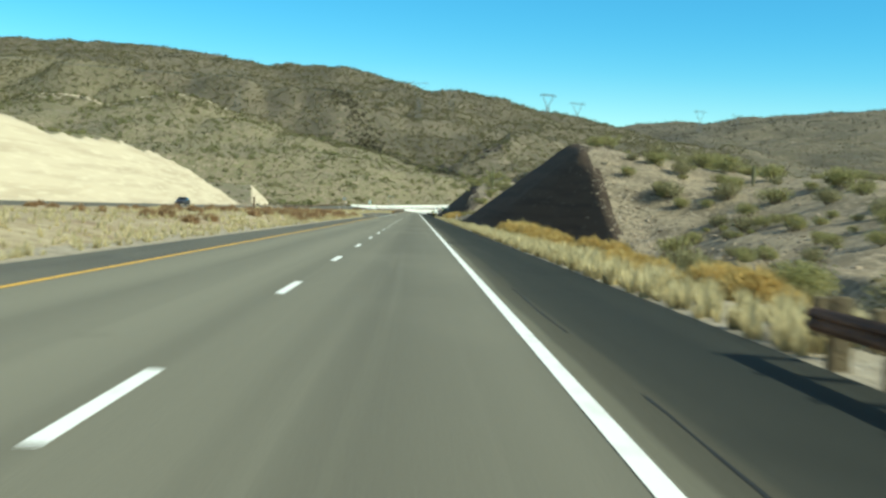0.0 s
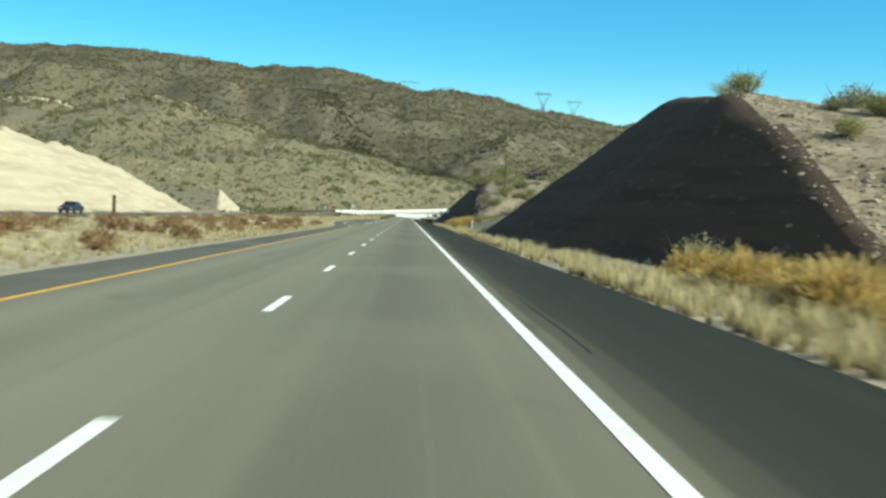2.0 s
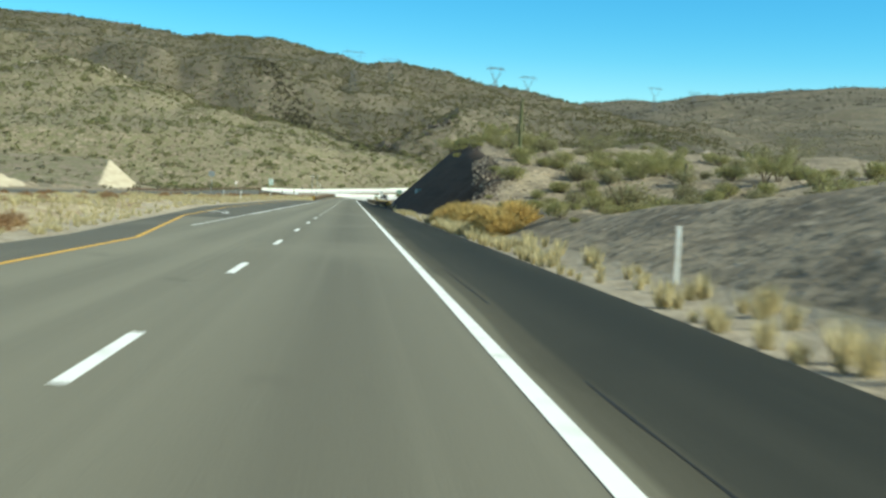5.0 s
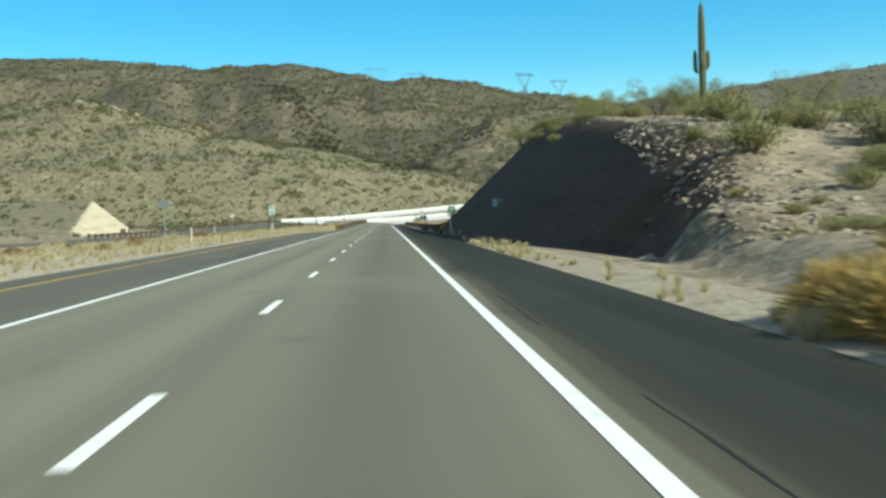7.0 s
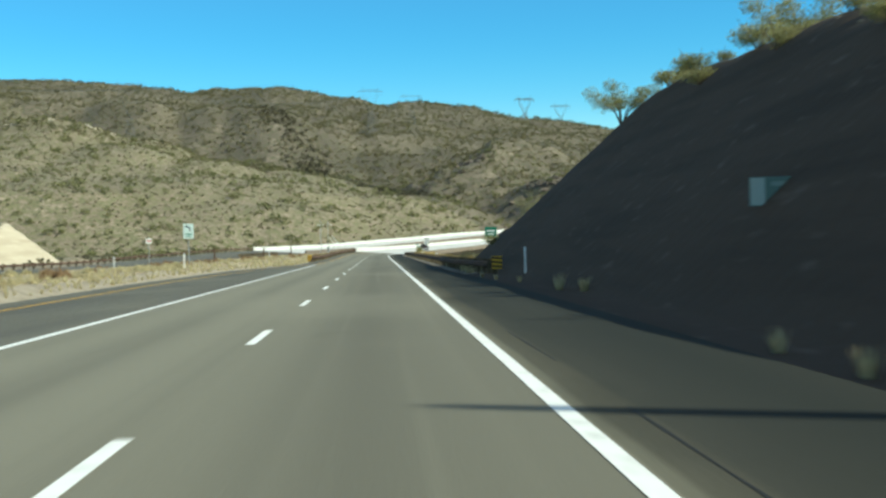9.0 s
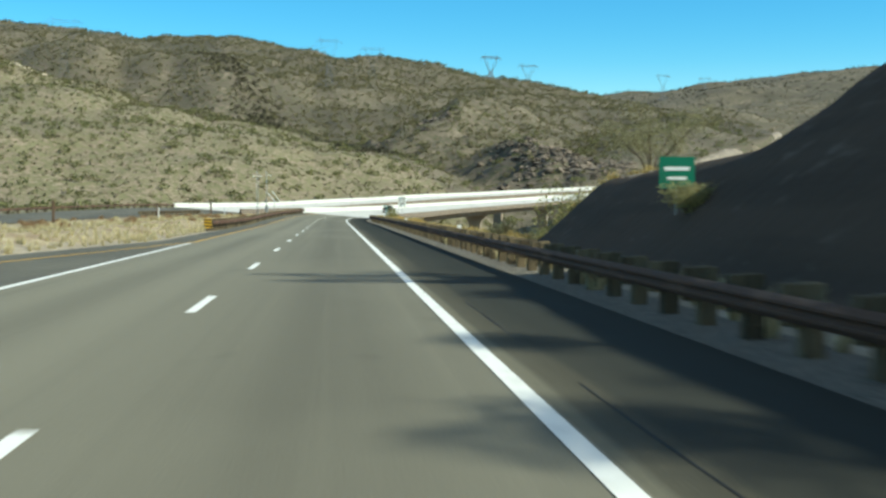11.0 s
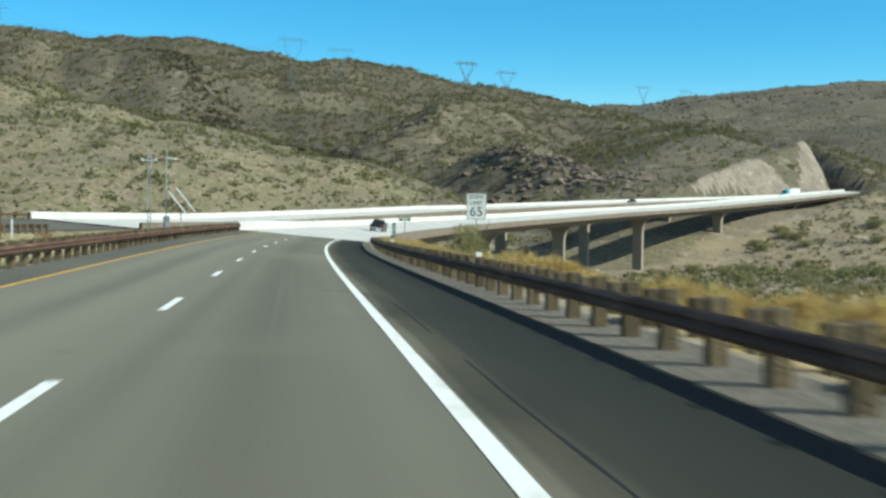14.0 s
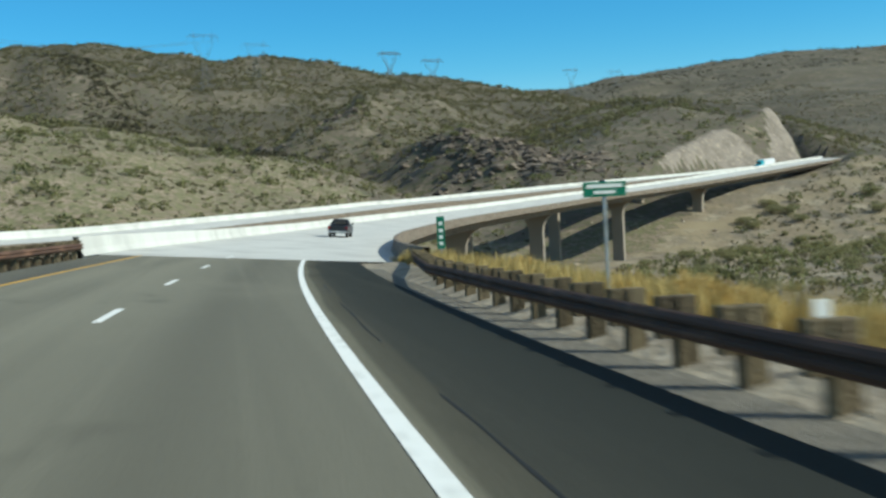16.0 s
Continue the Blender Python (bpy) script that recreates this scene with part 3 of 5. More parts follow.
# ---- carriageways ----
def strip(name, s, d0, d1, mat, up=0.0, cols=2):
    d = np.linspace(0, 1, cols)
    s = np.asarray(s, float)
    a = np.broadcast_to(np.asarray(d0, float), s.shape)
    b = np.broadcast_to(np.asarray(d1, float), s.shape)
    dd = a[:, None] + (b - a)[:, None] * d[None, :]
    ob = grid_object(name, road_point(np.repeat(s[:, None], cols, 1), dd, up), mat, smooth=True)
    ob.data.attributes.new("across", "FLOAT", "POINT").data.foreach_set("value", dd.ravel().astype(np.float32))
    return ob


s_road = np.arange(-120, DECK_START + 0.1, 4.0)
s_road = np.unique(np.concatenate([s_road, np.arange(186, 402, 2.0)]))
inner = np.where((s_road > 216) & (s_road < 397), LEFT_LINE - 0.09, yellow_at(s_road) - 0.09)
road = strip("road", s_road, inner, EDGE + 0.1, ASPHALT, 0.0, 6)
tagged(road, "worn grey-tan asphalt highway lanes with darker wheel paths", "road", kind="structure")
side = strip("shoulder", s_road, left_paved(s_road) + 0.02, inner, SIDE_ASPHALT, -0.003, 3)
tagged(side, "dark grey asphalt of the turning lane and inner shoulder", "shoulder", kind="structure")
shoulder = strip("shoulder", s_road, EDGE + 0.1, right_paved(s_road), SHOULDER, -0.002, 8)
tagged(shoulder, "dark asphalt hard shoulder with a worn grey edge", "shoulder", kind="structure")


def line(name, s, d, width, mat, label):
    ob = strip(name, s, np.asarray(d) - width / 2, np.asarray(d) + width / 2, mat, 0.006)
    ob.parent = road
    return tagged(ob, label)


line("edge_line", s_road, EDGE - 0.015, 0.17, WHITE_LINE, "solid white edge line")
s_l = np.concatenate([s_road[s_road < 190], np.arange(190, 400, 2.0), s_road[s_road > 400]])
line("yellow_line", s_l, yellow_at(s_l), 0.15, YELLOW_LINE, "solid yellow edge line")
line("turn_lane_line", np.arange(229, 396, 3.0), LEFT_LINE, 0.18, WHITE_LINE, "solid white turning lane line")
for k in range(-6, 45):
    s0 = 18.92 + 12.192 * k
    line("lane_dash", np.linspace(s0, s0 + 3.2, 3), DASH, 0.15, WHITE_LINE, "white lane dash")
for k in range(12):
    s0 = 203 + 2.1 * k
    line("turn_dash", np.array([s0, s0 + 0.9]), LEFT_LINE, 0.18, WHITE_LINE, "short white dotted line")

# left-turn arrow in the turning lane
bend = [(0.0, 227.6), (0.0, 230.6), (-0.12, 231.8), (-0.45, 232.6), (-0.95, 233.0)]
bm = bmesh.new()
left_edge = [bm.verts.new((x - 7.5 - 0.1, y - 0.02 * k, 0.005)) for k, (x, y) in enumerate(bend)]
right_edge = [bm.verts.new((x - 7.5 + 0.1, y + 0.1 * k, 0.005)) for k, (x, y) in enumerate(bend)]
for k in range(len(bend) - 1):
    bm.faces.new((left_edge[k], right_edge[k], right_edge[k + 1], left_edge[k + 1]))
bm.faces.new([bm.verts.new(p) for p in ((-8.45, 232.0, 0.005), (-8.45, 234.4, 0.005), (-9.2, 233.15, 0.005))])
part("turn_arrow", bm, WHITE_LINE, road, "white left-turn arrow")

s_on = np.arange(-120, DECK_START + 30.1, 6.0)
other = strip("other_road", s_on, oncoming_at(s_on) - 6.0, oncoming_at(s_on) + 6.0, SIDE_ASPHALT, 0.0, 4)
tagged(other, "grey asphalt of the oncoming carriageway", "road", kind="structure")


# ---- viaducts ----
def viaduct(name, s0, s1, mid, half, label, piers):
    root = new(name)
    tagged(root, label, "bridge", kind="structure")
    ss = np.arange(s0, s1 + 0.1, 6.0)

    def sweep(pname, outline, mat, plabel="", begin=0.0):
        ss = np.concatenate([[s0 - begin], np.arange(s0, s1 + 0.1, 6.0)]) if begin else np.arange(s0, s1 + 0.1, 6.0)
        m = mid(ss)
        rows = []
        for dd, uu in outline:
            rows.append(road_point(ss, m + dd, uu))
        rows.append(rows[0])
        ob = grid_object(pname, np.stack(rows, 1), mat, smooth=False)
        ob.parent = root
        if plabel:
            tagged(ob, plabel)
        return ob

    sweep("deck", [(-half, 0.0), (half, 0.0), (half + 0.3, -0.35), (half - 1.2, -0.55), (-half + 1.2, -0.55), (-half - 0.3, -0.35)], CONCRETE, "pale concrete deck slab")
    # the girder's dark colour carries the shade below the deck's overhang
    sweep("box_girder", [(half - 1.7, -0.5), (half - 2.5, -2.2), (-half + 2.5, -2.2), (-half + 1.7, -0.5)], SHADED_OLD_CONCRETE, "weathered concrete girder, coloured dark for the shade under the deck")
    for side in (-1, 1):
        e = side * half
        # the right parapet takes the shade-darkened concrete, the left the pale one
        sweep("parapet", [(e + side * 0.3, -0.4), (e + side * 0.3, 0.85), (e + side * 0.05, 0.85), (e - side * 0.02, 0.3), (e - side * 0.15, 0.02)], SHADED_OLD_CONCRETE if side > 0 else CONCRETE, "weathered concrete parapet wall, coloured darker for its shaded side" if side > 0 else "pale concrete parapet wall", 8.0 if side > 0 and half > 7 else 3.0)
    for s in piers:
        c = road_point(s, mid(np.array([s]))[0])
        h = float(np.interp(s, S, HEAD))
        foot = float(land(c[0], c[1])) - 1.5
        bm = bmesh.new()
        top = float(c[2]) - 2.1
        cols = [(-1.75, foot), (1.75, foot), (1.75, top - 5.0), (1.95, top - 3.4), (2.5, top - 2.1), (3.4, top - 1.1), (4.7, top - 0.4), (4.7, top), (-4.7, top), (-4.7, top - 0.4), (-3.4, top - 1.1), (-2.5, top - 2.1), (-1.95, top - 3.4), (-1.75, top - 5.0)]
        fr = [bm.verts.new((a, -0.9, b)) for a, b in cols]
        bk = [bm.verts.new((a, 0.9, b)) for a, b in cols]
        bm.faces.new(fr)
        bm.faces.new(bk[::-1])
        for i in range(len(cols)):
            j = (i + 1) % len(cols)
            bm.faces.new((fr[j], fr[i], bk[i], bk[j]))
        bmesh.ops.recalc_face_normals(bm, faces=bm.faces)
        ob = part("pier", bm, PIER_CONCRETE, root, "tan concrete hammerhead pier")
        ob.matrix_world = pose(c[0], c[1], 0, 0, 0, -math.degrees(h))
    return root


viaduct("viaduct", DECK_START, DECK_END, lambda s: np.full(np.shape(s), -0.9), 7.2, "long curved concrete viaduct carrying the highway", [659, 732, 805, 879, 951, 1014])
viaduct("far_viaduct", DECK_START + 30, DECK_END, oncoming_at, 6.6, "parallel concrete viaduct of the oncoming carriageway", [684, 750, 816, 883, 950, 1015])

# ---- plants ----
def leaf_mat(name, base, other):
    return material(name, base, 0.9, spots=[(other, 1.5, 0.4, 0.65, 4)], per="island", spec=0.1, thin=0.4)


GREEN_LEAF = leaf_mat("olive_green_leaves", (0.27, 0.265, 0.11), (0.33, 0.3, 0.15))
WASH_BUSH = leaf_mat("wash_bush_leaves", (0.26, 0.25, 0.12), (0.31, 0.285, 0.155))
GREY_LEAF = leaf_mat("grey_green_leaves", (0.25, 0.235, 0.125), (0.31, 0.28, 0.165))
GOLD_LEAF = leaf_mat("golden_dry_stems", (0.5, 0.36, 0.13), (0.58, 0.44, 0.19))
STRAW = leaf_mat("straw_grass", (0.6, 0.52, 0.31), (0.47, 0.4, 0.22))
BANK_STRAW = leaf_mat("golden_bank_grass", (0.5, 0.39, 0.16), (0.42, 0.31, 0.12))
RUST_LEAF = leaf_mat("rusty_dry_brush", (0.3, 0.19, 0.105), (0.36, 0.25, 0.14))
BARK = material("grey_bark", (0.13, 0.1, 0.07), 0.95, spots=[((0.08, 0.06, 0.045), 6.0, 0.45, 0.65, 4)], bump=0.6, bump_scale=12)
CACTUS = material("grey_green_cactus", (0.1, 0.11, 0.05), 0.85, spots=[((0.17, 0.14, 0.09), (3, 3, 0.5), 0.5, 0.7, 4)], bump=0.4, bump_scale=10)
ROCK = material("brown_grey_rock", (0.3, 0.243, 0.178), 0.95, spots=[((0.2, 0.16, 0.118), 1.2, 0.45, 0.65, 6), ((0.4, 0.34, 0.27), 3.0, 0.55, 0.72, 5)], bump=0.9, bump_scale=5, per="island")
PALE_ROCK = material("pale_outcrop_rock", (0.5, 0.43, 0.33), 0.95, spots=[((0.36, 0.3, 0.22), 0.4, 0.45, 0.65, 6)], bump=0.9, bump_scale=2, per="island")
CRAG_ROCK = material("dark_crag_rock", (0.17, 0.135, 0.104), 0.95, spots=[((0.1, 0.08, 0.062), 0.3, 0.45, 0.65, 6)], bump=1.0, bump_scale=1.0, per="island")

ICO = [(0, 0, -1), (0.72, -0.53, -0.45), (-0.28, -0.85, -0.45), (-0.89, 0, -0.45), (-0.28, 0.85, -0.45), (0.72, 0.53, -0.45),
       (0.28, -0.85, 0.45), (-0.72, -0.53, 0.45), (-0.72, 0.53, 0.45), (0.28, 0.85, 0.45), (0.89, 0, 0.45), (0, 0, 1)]
ICO_F = [(0, 1, 2), (1, 0, 5), (0, 2, 3), (0, 3, 4), (0, 4, 5), (1, 5, 10), (2, 1, 6), (3, 2, 7), (4, 3, 8), (5, 4, 9),
         (1, 10, 6), (2, 6, 7), (3, 7, 8), (4, 8, 9), (5, 9, 10), (6, 10, 11), (7, 6, 11), (8, 7, 11), (9, 8, 11), (10, 9, 11)]


def lumps(centres, sizes, rng, squash=0.7, rough=0.35):
    """Points and triangles of many uneven lumps."""
    base = np.array(ICO)
    n = len(centres)
    k = 1 + rough * (rng.rand(n, 12, 1) * 2 - 1)
    v = base[None] * k * np.asarray(sizes)[:, None, None] * np.array([1, 1, squash])
    a = rng.rand(n) * 6.28
    c, s = np.cos(a)[:, None], np.sin(a)[:, None]
    x, y = v[..., 0] * c - v[..., 1] * s, v[..., 0] * s + v[..., 1] * c
    v = np.stack([x, y, v[..., 2]], -1) + np.asarray(centres)[:, None, :]
    f = np.array(ICO_F)[None] + (np.arange(n) * 12)[:, None, None]
    return v.reshape(-1, 3), f.reshape(-1, 3)


def leaves(centres, size, rng, aspect=0.45, upward=0.3):
    """Points and triangles of many small leaf blades at the given places."""
    n = len(centres)
    a = rng.randn(n, 3)
    a[:, 2] = np.abs(a[:, 2]) * upward + a[:, 2] * (1 - upward)
    a /= np.linalg.norm(a, axis=1)[:, None]
    b = np.cross(a, rng.randn(n, 3))
    b /= np.linalg.norm(b, axis=1)[:, None] + 1e-9
    sz = size * (0.6 + 0.8 * rng.rand(n, 1))
    p = np.asarray(centres)
    v = np.stack([p - a * sz, p + b * sz * aspect, p + a * sz, p - b * sz * aspect], 1)
    f = np.array([[0, 1, 2], [0, 2, 3]])[None] + (np.arange(n) * 4)[:, None, None]
    return v.reshape(-1, 3), f.reshape(-1, 3)


def in_ball(rng, n, hollow=0.3):
    v = rng.randn(n, 3)
    v /= np.linalg.norm(v, axis=1)[:, None]
    return v * (hollow + (1 - hollow) * rng.rand(n, 1) ** 0.5)


def child(ob, parent, label=""):
    ob.parent = parent
    return tagged(ob, label) if label else ob


def make_tree(seed, height, spread, leaf, n_leaf=9600, label="spreading palo verde tree with sparse green crown", name="palo_verde_tree"):
    rng = np.random.RandomState(seed)
    root = tagged(new(name), label, "tree", group="desert trees")
    bm = bmesh.new()
    tips = []
    for i in range(5):
        a = i * 1.256 + rng.rand() * 0.7
        r = spread * (0.3 + 0.35 * rng.rand())
        p0 = Vector((0.08 * math.cos(a), 0.08 * math.sin(a), -0.2))
        p1 = Vector((0.28 * r * math.cos(a), 0.28 * r * math.sin(a), height * 0.32))
        p2 = Vector((r * math.cos(a), r * math.sin(a), height * (0.62 + 0.2 * rng.rand())))
        tube(bm, p0, p1, 0.09, 0.07, 6)
        tube(bm, p1, p2, 0.07, 0.03, 6)
        for j in range(4):
            b = a + (rng.rand() - 0.5) * 2.2
            q = p1.lerp(p2, 0.05 + 0.3 * j) if j < 3 else p2
            e = q + Vector((math.cos(b) * spread * 0.22, math.sin(b) * spread * 0.22, height * (0.1 + 0.16 * rng.rand())))
            tube(bm, q, e, 0.03, 0.012, 5)
            tips.append(e)
    part("trunk", bm, BARK, root, "several grey stems")
    pts = []
    per = n_leaf // len(tips)
    for e in tips:
        s = spread * (0.17 + 0.14 * rng.rand())
        pts.append(np.array(e) + in_ball(rng, per, 0.2) * np.array([s, s, s * 0.75]))
    v, f = leaves(np.concatenate(pts), 0.07, rng, 0.42)
    child(soup_object("crown", v, f, leaf), root)
    return root


def make_bush(seed, size, leaf, name, label, n=2000, squash=0.8):
    rng = np.random.RandomState(seed)
    root = tagged(new(name), label, "bush", group=name.replace("_", " ") + "es")
    bm = bmesh.new()
    for i in range(9):
        a = i * 0.7 + rng.rand()
        tube(bm, (0, 0, -0.1), (0.6 * size * math.cos(a), 0.6 * size * math.sin(a), size * squash * (0.7 + 0.5 * rng.rand())), 0.022, 0.006, 4)
    part("twig_frame", bm, BARK, root)
    pts = []
    for i in range(9):
        c = in_ball(rng, 1, 0.2)[0] * size * 0.55
        c[2] = abs(c[2]) * squash + size * 0.3 * squash
        pts.append(c + in_ball(rng, n // 9, 0.1) * size * np.array([0.5, 0.5, 0.4 * squash]))
    pts = np.concatenate(pts)
    pts[:, 2] = np.abs(pts[:, 2]) + 0.02
    v, f = leaves(pts, 0.04 * size ** 0.5, rng, 0.42)
    child(soup_object("foliage", v, f, leaf), root)
    return root


def on_land(x, y, sink=0.0):
    return float(land(np.array([x]), np.array([y]))[0]) - sink


def spread_copies(first, places, rng):
    for k, (x, y, s) in enumerate(places):
        m = pose(x, y, on_land(x, y, 0.05), 0, 0, rng.rand() * 360) @ Matrix.Scale(s, 4)
        if k == 0:
            first.matrix_world = m
        else:
            c = copy_thing(first, m)
            c.scale = (s, s, s)


rng = np.random.RandomState(11)
tree_a = make_tree(3, 3.4, 4.2, GREEN_LEAF)
spread_copies(tree_a, [(16.6, 362, 0.72), (21.6, 342.6, 0.85), (18.4, 317.6, 0.6), (27, 268, 0.7), (31, 275, 0.8), (21, 300, 0.7), (34, 254, 0.7), (23.5, 150, 0.55), (37, 152, 0.75)], rng)
tree_b = make_tree(8, 4.6, 4.6, GREY_LEAF, 8600, "tall grey-green desert tree with thin limbs", "desert_tree")
spread_copies(tree_b, [(17.4, 408.8, 0.74), (18.3, 298, 0.5), (29, 300, 0.7), (38, 262, 0.8), (33, 150, 0.5)], rng)

spots = []
while len(spots) < 210:
    x, y = 8 + 52 * rng.rand() ** 1.2, 20 + 400 * rng.rand() ** 1.25
    h = on_land(x, y)
    if abs(h - float(cut_plane(x, y))) > 1.0 and not (104 < y < 160 and x < 18) and not (285 < y < 400 and x < 20):
        spots.append((x, y, (0.8 + 1.0 * rng.rand() ** 1.5) * (1.3 if x > 13 else 1.0)))
spots += [(22.9, 140, 0.6), (20.6, 360, 1.4), (20.2, 356.4, 1.7), (19.2, 347, 0.9), (21.2, 354, 1.2), (18.0, 331, 0.8), (22.4, 141, 0.55), (13.5, 312, 0.9), (16.5, 322, 1.0), (20, 330, 1.1), (24, 318, 1.2), (8.5, 372, 1.0), (6.8, 484, 0.8)]
spots += [(12.6, 244.5, 1.3), (13.9, 247, 1.2), (11.4, 243.5, 0.7), (9.4, 226.5, 0.85), (10.3, 225, 0.9), (16, 258, 1.1), (18.5, 262, 1.4), (20.5, 259, 1.3), (23, 266, 1.5), (15, 268, 1.1), (13.2, 270, 0.9), (17, 274, 1.2), (21, 276, 1.4)]
for k in range(46):
    spots.append((8.2 + 14 * rng.rand(), 212 + 48 * rng.rand(), 0.3 + 0.6 * rng.rand() ** 1.5))
while len(spots) < 330:
    x, y = 10 + 26 * rng.rand(), 62 + 80 * rng.rand()
    if on_land(x, y) < float(cut_plane(x, y)) - 0.8:
        spots.append((x, y, 0.5 + 0.9 * rng.rand() ** 1.5))
for k in range(34):
    spots.append((7.6 + 11 * rng.rand(), 196 + 20 * rng.rand(), 0.3 + 0.65 * rng.rand() ** 1.4))
spots = [p for p in spots if not (p[1] > 230 and p[0] < 9.5 and p[1] < 262)]
spots = [p for p in spots if not (96 < p[1] < 150 and 15 < p[0] < 23)]
for k in range(34):
    y = 70 + 150 * rng.rand()
    top = float(left_top(y))
    spots.append((float(left_foot(y)) - top / 1.05 - 0.8 - 3.5 * rng.rand(), y, 0.7 + 0.8 * rng.rand()))
mound_bushes = [(20.1, 135.1, 1.3), (26.5, 136, 1.9), (31, 132, 1.8), (33.5, 128, 2.0), (27.1, 122.6, 1.5), (20.9, 121, 1.0), (23.1, 115.7, 1.2), (28.9, 111.3, 1.7), (24.5, 112, 1.0), (23.4, 99.4, 1.2),
                (25.5, 93, 1.4), (30.5, 116.5, 1.3), (36, 120, 1.8), (22.5, 127, 0.9), (29, 104, 1.2), (27, 86, 1.1), (33, 96, 1.5), (38, 106, 1.9), (31, 78, 1.2), (36, 86, 1.5), (22, 74, 0.9), (27, 66, 1.1)]
back_bushes = [(18.5, 262.5, 1.2), (20.5, 261.7, 1.5), (23, 264, 1.7), (26, 266, 1.9), (29.2, 272.5, 2.0), (31, 289, 1.9), (27.6, 255.9, 1.9), (30, 252.3, 1.5), (34.5, 264.6, 2.0), (18.6, 275.5, 1.3),
               (29.2, 260.8, 1.8), (21.5, 270, 1.6), (24.5, 274, 1.8), (33, 277, 2.0), (36.5, 271, 1.9), (22, 283, 1.8), (26.5, 284, 2.0), (38, 258, 2.0), (41, 266, 2.1), (35, 285, 1.9), (31, 246, 1.5),
               (36, 249, 1.7), (24.5, 246, 1.1), (19.5, 251, 0.9), (17.5, 243, 1.0), (21.5, 237, 1.2), (28, 238, 1.4), (33, 240, 1.6), (40, 247, 1.9), (14.6, 238, 0.7), (17.5, 229, 0.9), (25, 226, 1.3)]
crest_bushes = [(15.5, 338, 1.1), (16.4, 332, 1.4), (15.2, 326, 1.2), (17.2, 345, 1.5), (16.6, 318, 1.3), (15.6, 309, 1.0), (18.2, 306, 1.5), (17.0, 350, 1.2), (20.5, 312, 1.6), (21, 296, 1.7), (18.8, 290, 1.3)]
creosote = make_bush(5, 0.95, GREY_LEAF, "creosote_bush", "grey-green creosote bush on dry stony ground")
mound_bushes = [(x, y, 1.28 * size) for x, y, size in mound_bushes]
spread_copies(creosote, spots[:110] + mound_bushes[1::3] + back_bushes[2::4], rng)
green_bush = make_bush(6, 1.05, GREEN_LEAF, "green_bush", "rounded olive-green desert bush on dry ground")
spread_copies(green_bush, spots[110:] + [b for k, b in enumerate(mound_bushes) if k % 3 != 1] + [b for k, b in enumerate(back_bushes) if k % 4 != 2] + crest_bushes, rng)

wash_bushes = [(192, 895, 3.0), (196, 883, 2.6), (179, 883, 2.4), (135, 805, 2.4), (144, 770, 2.3), (233, 899, 3.2), (251, 900, 3.4), (190, 836, 2.6), (225, 881, 2.8), (156, 712, 2.4), (122, 684, 1.9), (180, 837, 2.8),
               (129, 729, 2.2), (107, 751, 2.0), (121, 755, 2.1), (108, 713, 1.9), (178, 888, 2.5)]
while len(wash_bushes) < 120:
    x, y = 70 + 220 * rng.rand(), 640 + 280 * rng.rand()
    if road_coords(np.array([x]), np.array([y]))[1][0] > 16:
        wash_bushes.append((x, y, 0.9 + 2.0 * rng.rand() ** 1.6))
wash_bushes = [(x, y, 1.35 * size) for x, y, size in wash_bushes]
wash_bush = make_bush(27, 1.15, WASH_BUSH, "wash_bush", "broad grey-green bush in the stony wash", 2400, 0.75)
spread_copies(wash_bush, wash_bushes, rng)

tall_bush = make_bush(16, 1.1, GREEN_LEAF, "tall_bush", "tall leafy olive-green bush below the guard rail", 3200, 1.35)
spread_copies(tall_bush, [(6.95, 484.3, 1.1), (9.3, 487.0, 0.75), (16.0, 422.8, 3.0), (13.6, 421.6, 0.9), (18.1, 435.2, 1.6), (16.4, 437.0, 1.3), (20.5, 432.5, 1.7)], rng)


def make_tuft(seed, size, leaf, name, label, n):
    """A rounded mound of thin stems that spread from its foot."""
    rng = np.random.RandomState(seed)
    root = tagged(new(name), label, "bush", group=name.replace("_", " ") + "es")
    a, e = rng.rand(n) * 6.283, np.arcsin(rng.rand(n) ** 0.8)
    out = np.stack([np.cos(a) * np.cos(e), np.sin(a) * np.cos(e), np.sin(e) * 0.8], -1)
    reach = size * (0.72 + 0.28 * rng.rand(n) + 0.16 * np.sin(3 * a + seed) * np.cos(2.3 * e))[:, None]
    tip = out * reach + 0.09 * size * rng.randn(n, 3)
    foot = out * reach * (0.5 + 0.35 * rng.rand(n, 1)) + 0.05 * size * rng.randn(n, 3)
    side = np.cross(out, rng.randn(n, 3))
    side *= 0.008 * (0.6 + rng.rand(n, 1)) / (np.linalg.norm(side, axis=1)[:, None] + 1e-9)
    v = np.stack([foot - side, foot + side, tip + side * 0.8, tip - side * 0.8], 1).reshape(-1, 3)
    v[:, 2] = np.maximum(v[:, 2], 0.0) + 0.02
    child(soup_object("stem_mound", v, np.arange(4 * n).reshape(-1, 4), leaf), root)
    k = in_ball(rng, 26, 0.1) * size * 0.42
    k[:, 2] = np.abs(k[:, 2]) * 0.8 + 0.1 * size
    v, f = lumps(k, size * (0.2 + 0.14 * rng.rand(26)), rng, 0.8, 0.3)
    child(soup_object("inner_mound", v, f, leaf, True), root)
    bm = bmesh.new()
    for i in range(7):
        a = i * 0.9
        tube(bm, (0, 0, -0.1), (0.5 * size * math.cos(a), 0.5 * size * math.sin(a), size * 0.5), 0.016, 0.006, 4)
    part("twig_frame", bm, BARK, root)
    return root


